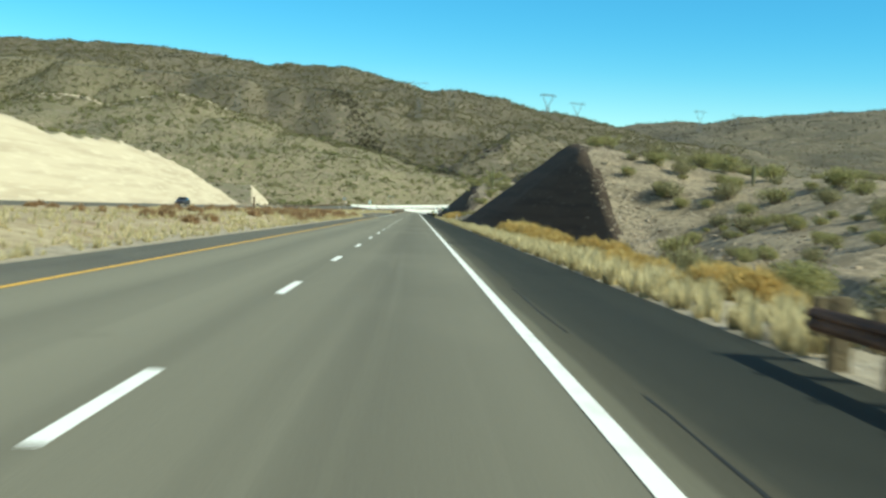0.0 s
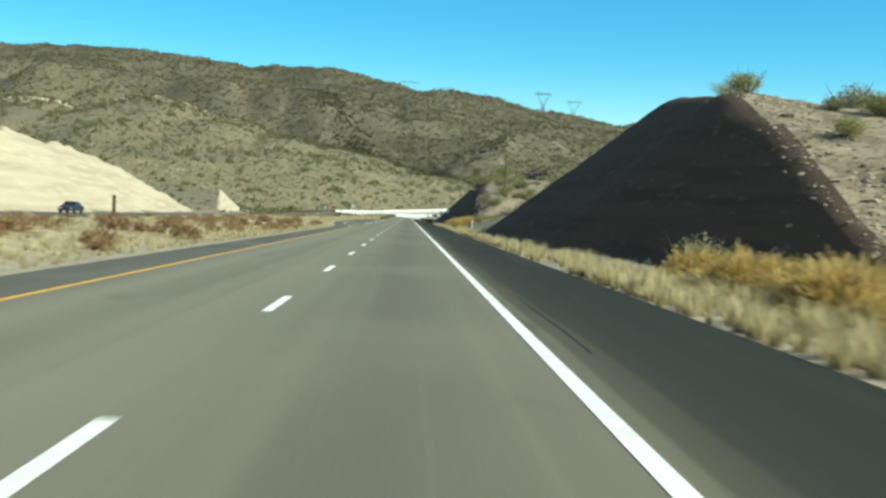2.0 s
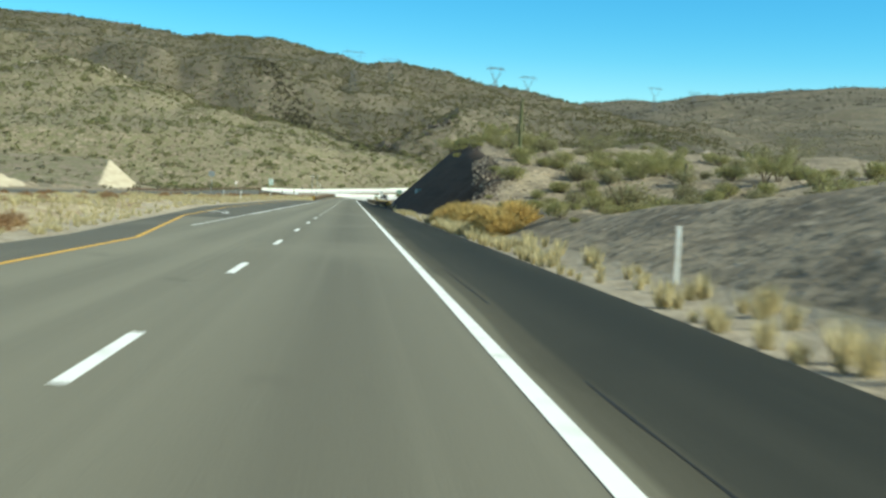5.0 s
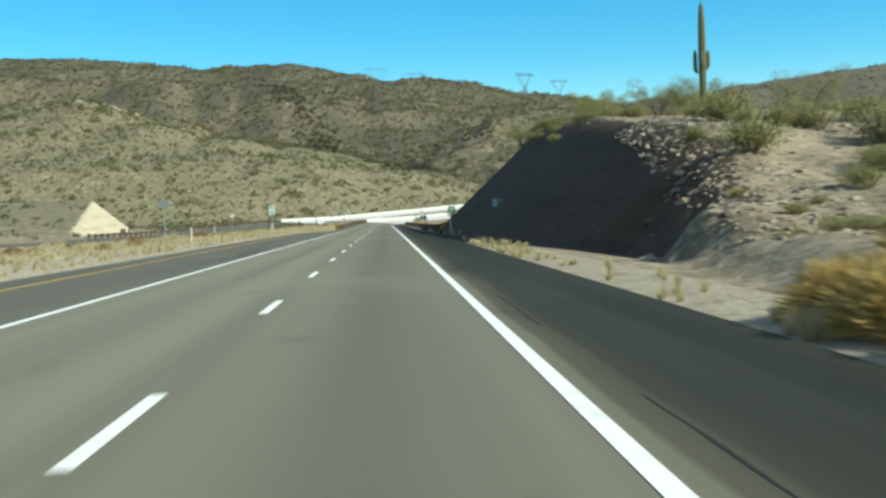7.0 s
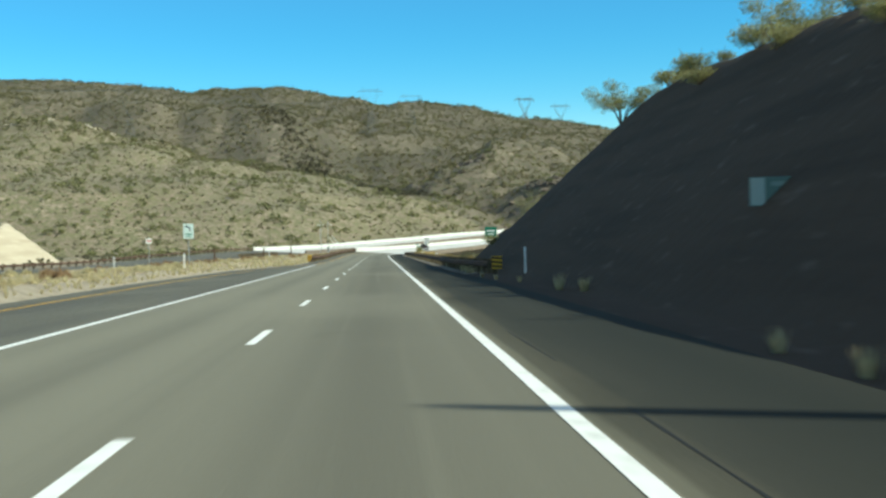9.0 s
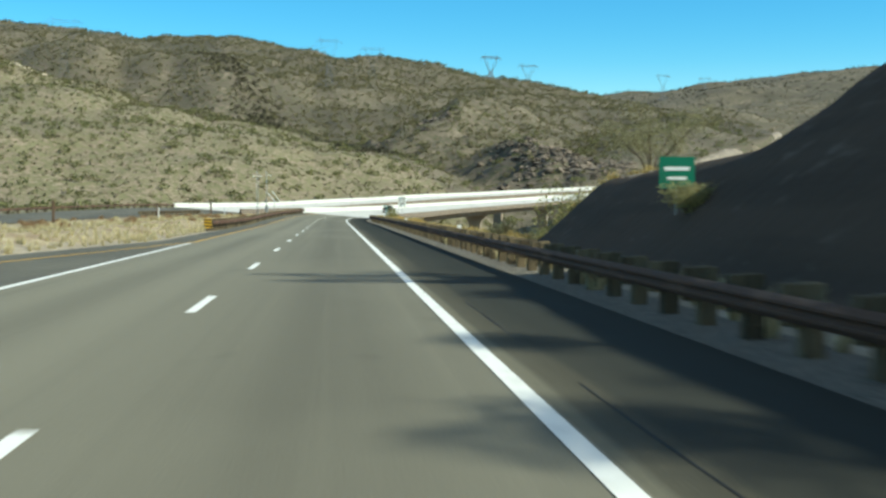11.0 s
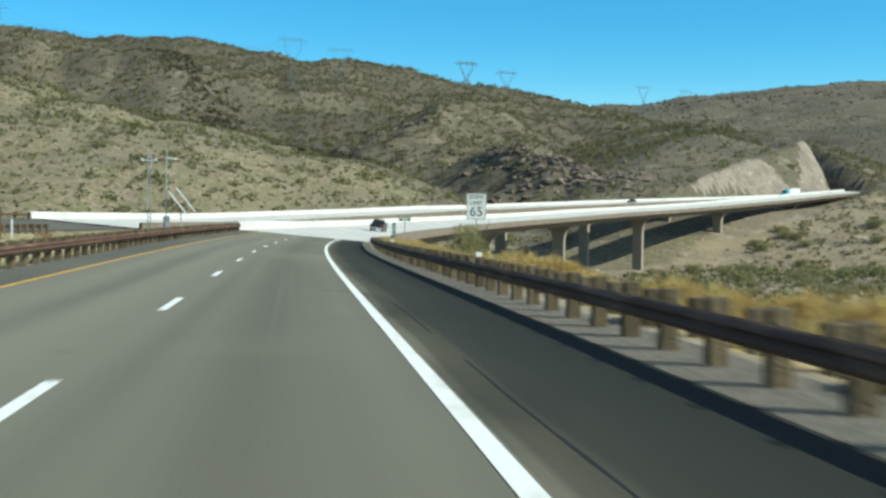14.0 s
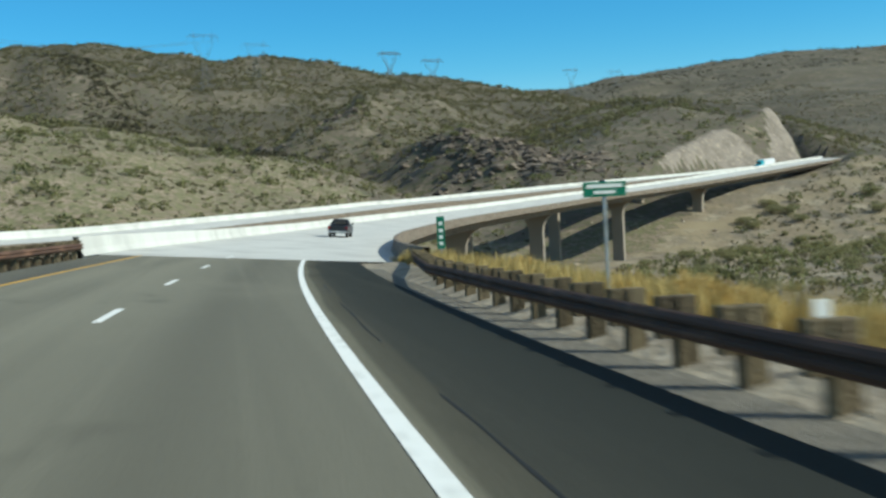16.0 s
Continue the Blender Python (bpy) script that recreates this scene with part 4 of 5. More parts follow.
gold = make_tuft(7, 0.8, GOLD_LEAF, "golden_bush", "rounded golden dry brittlebush beside the shoulder", 4500)
places = []
for y0, y1, n, x0, x1 in ((22, 52, 18, 5.8, 8.4), (52, 80, 14, 5.9, 8.4), (78, 97, 12, 6.2, 8.0), (216, 230, 9, 6.0, 7.2), (229, 234, 4, 5.8, 6.8), (410, 470, 18, 6.6, 10), (478, 550, 22, 7, 17)):
    for k in range(n):
        places.append((x0 + (x1 - x0) * rng.rand(), y0 + (y1 - y0) * rng.rand(), 0.5 + 0.6 * rng.rand() ** 1.5))
places += [(6.9, 73.5, 1.5), (7.6, 76.5, 1.3), (7.2, 83.0, 1.5), (8.3, 85.5, 1.6), (7.0, 87.6, 1.5), (8.6, 89.5, 1.5), (7.2, 92.5, 1.4), (8.8, 81.0, 1.4), (9.8, 84.5, 1.3), (8.0, 66.0, 1.2), (8.6, 58.5, 1.2), (8.2, 49.0, 1.2),
           (6.2, 205.6, 1.35), (7.0, 207.2, 1.5), (6.4, 209.2, 1.5), (7.4, 210.4, 1.3), (6.3, 212.4, 1.2), (6.3, 220.5, 1.25), (7.1, 222.6, 1.3), (6.4, 224.6, 1.15), (6.0, 234.2, 1.1), (5.9, 231.8, 1.4), (6.7, 232.6, 1.5), (6.1, 229.6, 1.4), (6.9, 229.0, 1.4)]
for k in range(30):
    y = 438 + 50 * rng.rand()
    places.append((5.9 + 1.6 * rng.rand() + 0.0009 * max(0.0, y - 455) ** 2, y, 0.75 + 0.45 * rng.rand()))
spread_copies(gold, places, rng)
rust = make_tuft(9, 0.55, RUST_LEAF, "rusty_bush", "low rust-brown dry bush in the median", 520)
places = [(-11 - 20 * rng.rand() ** 1.4, 20 + 500 * rng.rand(), 0.6 + 0.7 * rng.rand()) for _ in range(190)]
places = [(x - (4.5 if 190 < y < 400 else 0), y, s) for x, y, s in places]
places += [(-9.2 - 13 * rng.rand() ** 1.3, 95 + 100 * rng.rand(), 0.8 + 0.7 * rng.rand()) for _ in range(80)]
spread_copies(rust, places, rng)
pale = make_tuft(12, 0.5, STRAW, "pale_bush", "pale straw-coloured dry bush in the median", 520)
places = [(-10 - 20 * rng.rand() ** 1.2, 20 + 520 * rng.rand(), 0.5 + 0.8 * rng.rand()) for _ in range(80)]
places = [(x - (4.8 if 190 < y < 400 else 0), y, s) for x, y, s in places]
spread_copies(pale, places, rng)


# dry bunch grass along the verges
def grass(name, xs, ys, tall, blades, mat, label, rng):
    zs = land(xs, ys)
    root = np.repeat(np.stack([xs, ys, zs - 0.02], -1), blades, 0)
    size = np.repeat(tall, blades)
    m = len(root)
    a = rng.rand(m) * 6.28
    out = (0.12 + 0.55 * rng.rand(m)) * size
    foot = root + np.stack([np.cos(a), np.sin(a), 0 * a], -1) * (0.3 * size * rng.rand(m))[:, None] * 0.7
    tip = root + np.stack([np.cos(a) * out, np.sin(a) * out, size * (0.6 + 0.5 * rng.rand(m))], -1)
    side = np.stack([-np.sin(a), np.cos(a), 0 * a], -1) * (0.012 + 0.02 * size)[:, None]
    v = np.stack([foot - side, foot + side, tip], 1).reshape(-1, 3)
    f = np.arange(3 * m).reshape(-1, 3)
    ob = soup_object(name, v, f, mat)
    return tagged(ob, label, "grass", kind="stuff")


n = 3000
gx1 = 4.7 + 1.5 * rng.rand(n) ** 1.3
gy1 = 14 + 392 * rng.rand(n)
keep = ((gy1 < 98) | ((gy1 > 209) & (gy1 < 226))) | (rng.rand(n) < np.interp(gy1, [226, 234, 260, 264, 288, 294, 345, 350], [0.3, 0.12, 0.12, 0.4, 0.4, 0.03, 0.03, 0.3]))
grass("verge_grass", gx1[keep], gy1[keep], (0.22 + 0.4 * rng.rand(keep.sum())) * np.where((gy1[keep] > 234) & (gy1[keep] < 300), 0.6, 1.0), 44, STRAW, "pale straw bunch grass along the shoulder", rng)
n = 9000
gy2 = 8 + 545 * rng.rand(n)
gx2 = left_paved(gy2) - 0.7 - 15 * rng.rand(n) ** 1.7
grass("median_grass", gx2, gy2, 0.12 + 0.3 * rng.rand(n) ** 1.4, 15, STRAW, "dry straw-coloured grass in the median", rng)
n = 4200
gy3 = 405 + 165 * rng.rand(n)
gx3 = 5.6 + 24 * rng.rand(n) ** 1.3
d3 = road_coords(gx3, gy3)[1]
grass("bank_grass", gx3[d3 > 5.4], gy3[d3 > 5.4], 0.3 + 0.4 * rng.rand((d3 > 5.4).sum()), 34, BANK_STRAW, "golden dry grass on the bank below the road", rng)

# scrub on the hills
def scrub(name, n, x0, x1, y0, y1, low, high, mat, label, rng, blades=9, spots=None, leaf=0.36):
    xs, ys = (x0 + (x1 - x0) * rng.rand(n), y0 + (y1 - y0) * rng.rand(n)) if spots is None else spots
    n = len(xs)
    s_, d_ = road_coords(xs, ys)
    ok = ~((np.abs(d_ + 12) < 30) & (s_ < DECK_END + 400)) & (vnoise(xs, ys, 70, 8) + 0.8 * vnoise(xs, ys, 22, 3) > -1.5 + 0.8 * rng.rand(n))
    ok &= ~bare_face(s_, d_, land(xs, ys) - np.interp(s_, S, CZ) + 0.3)
    ok &= ~((ys < 552) & (xs < left_foot(ys) + 1) & ((left_foot(ys) - xs) * 1.05 < left_top(ys) + 1.0))
    xs, ys = xs[ok], ys[ok]
    sz = low + (high - low) * rng.rand(len(xs)) ** 2.2
    c = np.repeat(np.stack([xs, ys, land(xs, ys) + sz * 0.4], -1), blades, 0)
    big = np.repeat(sz, blades)[:, None]
    pts = c + in_ball(rng, len(c), 0.3) * big * np.array([0.8, 0.8, 0.5])
    v, f = leaves(pts, big * leaf, rng, 0.7, 0.2)
    return tagged(soup_object(name, v, f, mat), label, "scrub", kind="stuff")


def along_line(pts, n, wide, rng):
    """Places scattered along a line."""
    pts = np.array(pts, float)
    run = np.linspace(0, 1, len(pts))
    t = rng.rand(n)
    return np.interp(t, run, pts[:, 0]) + wide * rng.randn(n), np.interp(t, run, pts[:, 1]) + wide * rng.randn(n)


DUSTY_LEAF = leaf_mat("dusty_olive_scrub", (0.16, 0.142, 0.088), (0.195, 0.17, 0.108))
OLIVE_LEAF = leaf_mat("olive_scrub", (0.172, 0.176, 0.075), (0.215, 0.205, 0.1))
SLOPE_LEAF = leaf_mat("brown_olive_scrub", (0.155, 0.142, 0.076), (0.195, 0.175, 0.098))
WASH_LEAF = leaf_mat("pale_wash_scrub", (0.24, 0.21, 0.125), (0.29, 0.25, 0.15))
WASH_GREEN = leaf_mat("green_wash_scrub", (0.26, 0.24, 0.11), (0.31, 0.28, 0.14))
DARK_LEAF = leaf_mat("dark_gully_brush", (0.085, 0.078, 0.052), (0.11, 0.1, 0.068))
scrub("hill_scrub", 36000, -520, 420, 640, 1250, 0.4, 1.4, DUSTY_LEAF, "dusty grey-green scrub dotted over the hillside", rng, 9, None, 0.38)
scrub("green_scrub", 7000, -420, 420, 640, 1250, 0.9, 3.9, OLIVE_LEAF, "olive-green palo verde scrub dotted over the hillside", rng, 44, None, 0.16)
scrub("far_scrub", 26000, -800, 700, 1250, 1960, 0.8, 2.4, DUSTY_LEAF, "dark scrub on the far slopes", rng, 7)
scrub("slope_scrub", 40000, -720, 440, 1080, 1940, 0.9, 3.8, SLOPE_LEAF, "brown-olive brush over the upper slopes", rng, 16, None, 0.24)
scrub("distant_scrub", 5000, 200, 1000, 1960, 2560, 1.0, 3.5, DARK_LEAF, "dark brush on the distant ridge", rng, 6)
scrub("left_scrub", 3200, -260, -52, 60, 640, 0.35, 1.3, DUSTY_LEAF, "grey-green scrub behind the bright cut", rng, 16, None, 0.3)
scrub("valley_scrub", 1500, 14, 420, 430, 960, 0.3, 1.1, WASH_LEAF, "grey-green scrub in the valley", rng, 34, None, 0.16)
scrub("valley_green_scrub", 110, 14, 300, 440, 900, 0.5, 2.4, WASH_GREEN, "green scrub along the wash", rng, 90, None, 0.13)
SEAM = [(-170, 1500), (-94, 1396), (-60, 1290), (-43, 1215), (-26, 1150), (6, 1085), (28, 1020)]
scrub("gully_brush", 0, 0, 0, 0, 0, 0.8, 3.0, DARK_LEAF, "dark brush choking the gully between the hills", rng, 11, along_line(SEAM, 2400, 11, rng))

# loose rocks
def rocks(name, xs, ys, sz, mat, label, rng):
    c = np.stack([xs, ys, land(xs, ys) - sz * 0.2], -1)
    v, f = lumps(c, sz, rng, 0.55, 0.55)
    return tagged(soup_object(name, v, f, mat), label, "rocks", kind="stuff")


n = 1500
ry = np.concatenate([55 + 75 * rng.rand(n // 2), 232 + 90 * rng.rand(n // 2)])
rx = 6.5 + 22 * rng.rand(n) ** 1.4
h = land(rx, ry)
ok = h < cut_plane(rx, ry) - 0.35
rocks("stones", rx[ok], ry[ok], 0.05 + 0.2 * rng.rand(ok.sum()) ** 2.5, ROCK, "angular brown rocks on the eroded mounds", rng)
n = 2400
ry = 247 + 38 * rng.rand(n) ** 1.2
rx = 9.6 + 0.09 * (ry - 250) + 4.2 * rng.rand(n) ** 1.2
rocks("broken_rock", rx, ry, 0.035 + 0.2 * rng.rand(n) ** 3.5, ROCK, "angular broken rock on the nose of the cut", rng)
n = 1500
ry = 101 + 34 * rng.rand(n)
rx = 18.6 + 0.9 * rng.randn(n) + 0.04 * np.abs(ry - 118) + 2.4 * rng.rand(n) ** 2
rocks("edge_stones", rx, ry, 0.035 + 0.2 * rng.rand(n) ** 4, ROCK, "broken pale rubble along the edge of the cut", rng)
n = 900
rx, ry = 12 + 200 * rng.rand(n), 520 + 400 * rng.rand(n)
rocks("valley_stones", rx, ry, 0.3 + 1.1 * rng.rand(n) ** 2, ROCK, "pale boulders in the wash", rng)
xs, ys = along_line([(-345, 1125), (-290, 1122), (-235, 1122), (-195, 1135), (-150, 1140)], 1100, 6, rng)
rocks("outcrop_stones", xs, ys, 0.6 + 1.8 * rng.rand(1100) ** 2, PALE_ROCK, "pale broken outcrop along the spur's crest", rng)
xs, ys = along_line([(-46, 1222), (-29, 1158), (10, 1110), (41, 1164)], 220, 8, rng)
rocks("gully_stones", xs, ys, 0.8 + 2.0 * rng.rand(220) ** 2, CRAG_ROCK, "dark rocks in the gully", rng)
xs, ys = along_line([(48, 1229), (60, 1221), (83, 1196)], 420, 7, rng)
rocks("ledge_stones", xs, ys, 0.8 + 2.4 * rng.rand(420) ** 2, CRAG_ROCK, "dark broken ledge on the hillside", rng)
n = 4200
rx, ry = 9 + 52 * rng.rand(n) ** 1.2, 20 + 400 * rng.rand(n) ** 1.2
h = land(rx, ry)
ok = h < cut_plane(rx, ry) - 0.35
rocks("slope_stones", rx[ok], ry[ok], 0.06 + 0.34 * rng.rand(ok.sum()) ** 3, ROCK, "brown stones on the dry slope", rng)
n = 900
t_ = rng.rand(n)
rx = np.interp(t_, [0, 0.33, 0.66, 1], [148, 137, 126, 115]) + 12 * rng.randn(n)
ry = np.interp(t_, [0, 0.33, 0.66, 1], [980, 1003, 1022, 1070]) + 10 * rng.randn(n)
rocks("crag_stones", rx, ry, 0.8 + 2.4 * rng.rand(n) ** 2, CRAG_ROCK, "dark broken crags on the hillside", rng)

xs, ys = along_line([(78, 1000), (88, 972), (104, 1000), (116, 1008), (130, 1016)], 200, 6, rng)
rocks("cliff_stones", xs, ys, 0.8 + 2.4 * rng.rand(200) ** 2, CRAG_ROCK, "dark broken cliff above the viaduct", rng)
rx, ry = 8 + 14 * rng.rand(3000), np.concatenate([192 + 68 * rng.rand(1500), 66 + 50 * rng.rand(1500)])
h = land(rx, ry)
ok = h < cut_plane(rx, ry) - 0.3
rocks("bank_stones", rx[ok], ry[ok], 0.05 + 0.26 * rng.rand(ok.sum()) ** 3, ROCK, "brown stones on the bank before the cut", rng)

n = 110
rx, ry = 9.5 + 13 * rng.rand(n), 414 + 32 * rng.rand(n)
rocks("shelf_stones", rx, ry, 0.15 + 0.5 * rng.rand(n) ** 2.5, ROCK, "brown boulders on the bank past the cut", rng)
n = 1100
rx, ry = -300 + 320 * rng.rand(n), 900 + 230 * rng.rand(n)
ok = (vnoise(rx, ry, 26, 17) > 0.15) & (land(rx, ry) > 12)
rocks("spur_stones", rx[ok], ry[ok], 0.5 + 1.5 * rng.rand(ok.sum()) ** 2.5, ROCK, "scattered brown outcrops on the scrubby spur", rng)


# saguaros
def make_saguaro(x, y, height, arms, sink=0.1):
    bm = bmesh.new()
    prof = [(0, 0.12), (0.15, 0.15), (0.5, 0.19), (0.8, 0.17), (0.95, 0.12), (1.0, 0.03)]

    def ribbed(path, rads):
        rings = []
        for p, r in zip(path, rads):
            rings.append([bm.verts.new((p[0] + r * (1 + 0.12 * (k % 2)) * math.cos(k * math.pi / 8), p[1] + r * (1 + 0.12 * (k % 2)) * math.sin(k * math.pi / 8), p[2])) for k in range(16)])
        for a, b in zip(rings[:-1], rings[1:]):
            for k in range(16):
                bm.faces.new((a[k], a[(k + 1) % 16], b[(k + 1) % 16], b[k]))
        bm.faces.new(rings[-1])

    ribbed([(0, 0, height * t) for t, r in prof], [r for t, r in prof])
    root = tagged(new("saguaro"), "tall grey-green saguaro cactus on a rocky mound", "cactus", group="saguaros")
    part("stem", bm, CACTUS, root)
    for a, z, up in arms:
        bm = bmesh.new()
        c, s = math.cos(a), math.sin(a)
        ribbed([(0.12 * c, 0.12 * s, z), (0.3 * c, 0.3 * s, z + 0.05), (0.38 * c, 0.38 * s, z + 0.25), (0.38 * c, 0.38 * s, z + up * 0.8), (0.38 * c, 0.38 * s, z + up)], [0.07, 0.09, 0.1, 0.1, 0.03])
        part("arm", bm, CACTUS, root)
    root.matrix_world = pose(x, y, on_land(x, y, sink))
    return root


make_saguaro(17.6, 284.2, 6.4, [(0.4, 2.7, 1.1), (2.9, 2.5, 1.3), (4.4, 2.8, 0.9)])
make_saguaro(29.6, 262, 1.9, [])
make_saguaro(33, 118, 2.2, [(1.0, 1.0, 0.7)])

# ---- guard rails, posts and signs ----
RUST_STEEL = material("rusty_brown_steel", (0.085, 0.046, 0.03), 0.85, 0.0, spots=[((0.2, 0.11, 0.07), (2, 0.6, 6), 0.5, 0.7, 5), ((0.07, 0.045, 0.035), 4.0, 0.55, 0.7, 4)], bump=0.2, bump_scale=30)
POST_WOOD = material("weathered_post_wood", (0.14, 0.108, 0.062), 0.9, spots=[((0.085, 0.064, 0.038), (8, 8, 0.8), 0.45, 0.65, 5)], bump=0.4, bump_scale=25, per="object")
GALV = material("grey_galvanised_steel", (0.42, 0.43, 0.42), 0.5, 0.7, spots=[((0.3, 0.31, 0.31), 5.0, 0.5, 0.7, 4)])
SIGN_WHITE = material("white_sign_sheet", (0.78, 0.8, 0.76), 0.45, spots=[((0.68, 0.7, 0.66), 2.0, 0.5, 0.75, 4)])
SIGN_BLACK = material("black_sign_ink", (0.015, 0.015, 0.016), 0.5)
SIGN_GREEN = material("green_sign_sheet", (0.01, 0.16, 0.09), 0.45, spots=[((0.015, 0.12, 0.07), 2.0, 0.5, 0.75, 4)])
SIGN_YELLOW = material("yellow_sign_sheet", (0.7, 0.4, 0.03), 0.45)
SIGN_BACK = material("grey_sign_back", (0.3, 0.31, 0.3), 0.5, 0.6)
SIGN_RED = material("red_sign_sheet", (0.5, 0.03, 0.03), 0.45)
WHITE_POST = material("white_delineator_plastic", (0.74, 0.73, 0.68), 0.6, spots=[((0.55, 0.52, 0.45), 4.0, 0.55, 0.75, 4)])
BROWN_POST = material("dark_brown_post", (0.09, 0.055, 0.035), 0.85, bump=0.3, bump_scale=20)
SOLAR = material("dark_solar_cells", (0.09, 0.095, 0.1), 0.5, 0.0, spec=0.4)


def slab_mesh(name, x0, x1, y0, y1, z0, z1, mat, bevel=0.01):
    bm = bmesh.new()
    box(bm, x0, x1, y0, y1, z0, z1, bevel)
    me = bpy.data.meshes.new(name)
    bm.to_mesh(me)
    bm.free()
    me.materials.append(mat)
    return me


POST_MESH = slab_mesh("post", -0.11, 0.11, -0.11, 0.11, -0.5, 0.74, POST_WOOD, 0.012)
BLOCK_MESH = slab_mesh("block", -0.1, 0.1, -0.09, 0.09, 0.3, 0.73, POST_WOOD, 0.01)


def guard_rail(s0, s1, d, side, label, gap=1.7):
    """A beam on wooden posts. d may be a function of s; side is +1 where the posts stand to the right of the beam."""
    off = d if callable(d) else (lambda s: np.full(np.shape(s), float(d)))
    root = tagged(new("guard_rail"), label, "guard rail")
    ss = np.arange(s0, s1 + 0.01, gap)
    prof = [(0.0, 0.42), (-0.035, 0.445), (-0.075, 0.5), (-0.075, 0.535), (-0.03, 0.575), (-0.03, 0.595), (-0.075, 0.635), (-0.075, 0.67), (-0.035, 0.72), (0.0, 0.745),
            (0.012, 0.74), (-0.02, 0.71), (-0.055, 0.665), (-0.055, 0.64), (-0.01, 0.6), (-0.01, 0.57), (-0.055, 0.53), (-0.055, 0.505), (-0.02, 0.455), (0.012, 0.425)]
    rows = [road_point(ss, off(ss) + side * a, 0.36 + (b - 0.42) * 0.82) for a, b in prof]
    rows.append(rows[0])
    beam = grid_object("beam", np.stack(rows, 1), RUST_STEEL, smooth=False)
    child(beam, root, "rusty corrugated steel beam")
    for s in ss:
        h = float(np.interp(s, S, HEAD))
        dd = float(off(np.array([s]))[0])
        for nm, me, dx in (("block", BLOCK_MESH, 0.115), ("post", POST_MESH, 0.32)):
            p = road_point(s, dd + side * dx)
            o = new(nm, me)
            o.matrix_world = pose(p[0], p[1], p[2], 0, 0, -math.degrees(h))
            o.parent = root
    return root


guard_rail(-60, 13.6, 4.4, 1, "rusty guard rail on weathered wooden posts along the shoulder")
guard_rail(339.7, 549.5, lambda s: np.interp(s, [340, 352, 500, 530, 548, 560], [5.2, 4.35, 4.35, 4.55, 5.9, 6.1]), 1, "long rusty guard rail on weathered wooden posts leading to the viaduct")
guard_rail(424, 553, lambda s: np.interp(s, [424, 436, 520, 553], [-8.0, -7.7, -7.7, -7.75]), -1, "rusty guard rail on wooden posts along the median")
guard_rail(400, 583, lambda s: oncoming_at(s) - 6.5, -1, "far rusty guard rail beside the oncoming carriageway", 3.81)
guard_rail(512, 552, lambda s: oncoming_at(s) + 6.5, 1, "short rusty guard rail on the median side of the oncoming carriageway", 1.905)

# gravel strip behind the rail
GRAVEL = material("grey_roadside_gravel", (0.185, 0.165, 0.13), 0.95,
                  spots=[((0.13, 0.118, 0.095), 3.0, 0.45, 0.65, 6), ((0.3, 0.275, 0.23), 14.0, 0.52, 0.68, 4)], bump=0.8, bump_scale=25)
strip_a = strip("gravel_strip", np.arange(346, 547, 4.0), 3.94, 5.7, GRAVEL, -0.012, 4)
tagged(strip_a, "grey gravel strip under the guard rail", "gravel", kind="structure")

# tar cracks and patches along the shoulder's worn edge
for k in range(0, 44):
    s0 = 2.9 + 12.192 * k
    ss = np.linspace(s0, s0 + 7.0 + 2.0 * math.sin(k * 2.3), 9)
    dd = 1.97 + 0.012 * np.sin(ss * 0.9 + k) + 0.005 * np.sin(ss * 5.1)
    wide = 0.009 + 0.011 * (0.5 + 0.5 * np.sin(ss * 2.1 + 2 * k))
    child(strip("tar_crack", ss, dd - wide, dd + wide, CRACK, 0.001), shoulder, "dark tar crack")


def place(ob, x, y, turn=0.0, lift=0.0, z=None):
    ob.matrix_world = pose(x, y, (on_land(x, y) if z is None else z) + lift, 0, 0, turn)
    return ob


def text_part(body, size, mat, parent, x, y, z, label=""):
    cu = bpy.data.curves.new("letters", "FONT")
    cu.body, cu.size, cu.align_x, cu.extrude = body, size, "CENTER", 0.002
    tmp = bpy.data.objects.new("letters", cu)
    scene.collection.objects.link(tmp)
    bpy.context.view_layer.update()
    me = bpy.data.meshes.new_from_object(tmp.evaluated_get(bpy.context.evaluated_depsgraph_get()))
    bpy.data.objects.remove(tmp)
    me.materials.clear()
    me.materials.append(mat)
    ob = new("lettering", me)
    ob.parent = parent
    ob.matrix_local = pose(x, y, z, 90, 0, 0)
    return tagged(ob, label) if label else ob


def sign(name, label, w, h, z0, face, back=None, post=GALV, poles=(0.0,), depth=0.8):
    """A plate that faces -y, its lower edge z0 over the ground."""
    root = tagged(new(name), label, "road sign")
    bm = bmesh.new()
    box(bm, -w / 2, w / 2, -0.012, 0.004, z0, z0 + h, 0.004)
    part("plate", bm, face, root)
    bm = bmesh.new()
    box(bm, -w / 2 + 0.01, w / 2 - 0.01, 0.006, 0.012, z0 + 0.01, z0 + h - 0.01)
    part("plate_back", bm, back or SIGN_BACK, root)
    for px in poles:
        bm = bmesh.new()
        box(bm, px - 0.03, px + 0.03, 0.014, 0.07, -depth, z0 + h - 0.05, 0.008)
        part("post", bm, post, root, "steel sign post")
    return root


def bar(root, x0, x1, z0, z1, mat, name="bar"):
    bm = bmesh.new()
    box(bm, x0, x1, -0.017, -0.0125, z0, z1)
    return part(name, bm, mat, root)


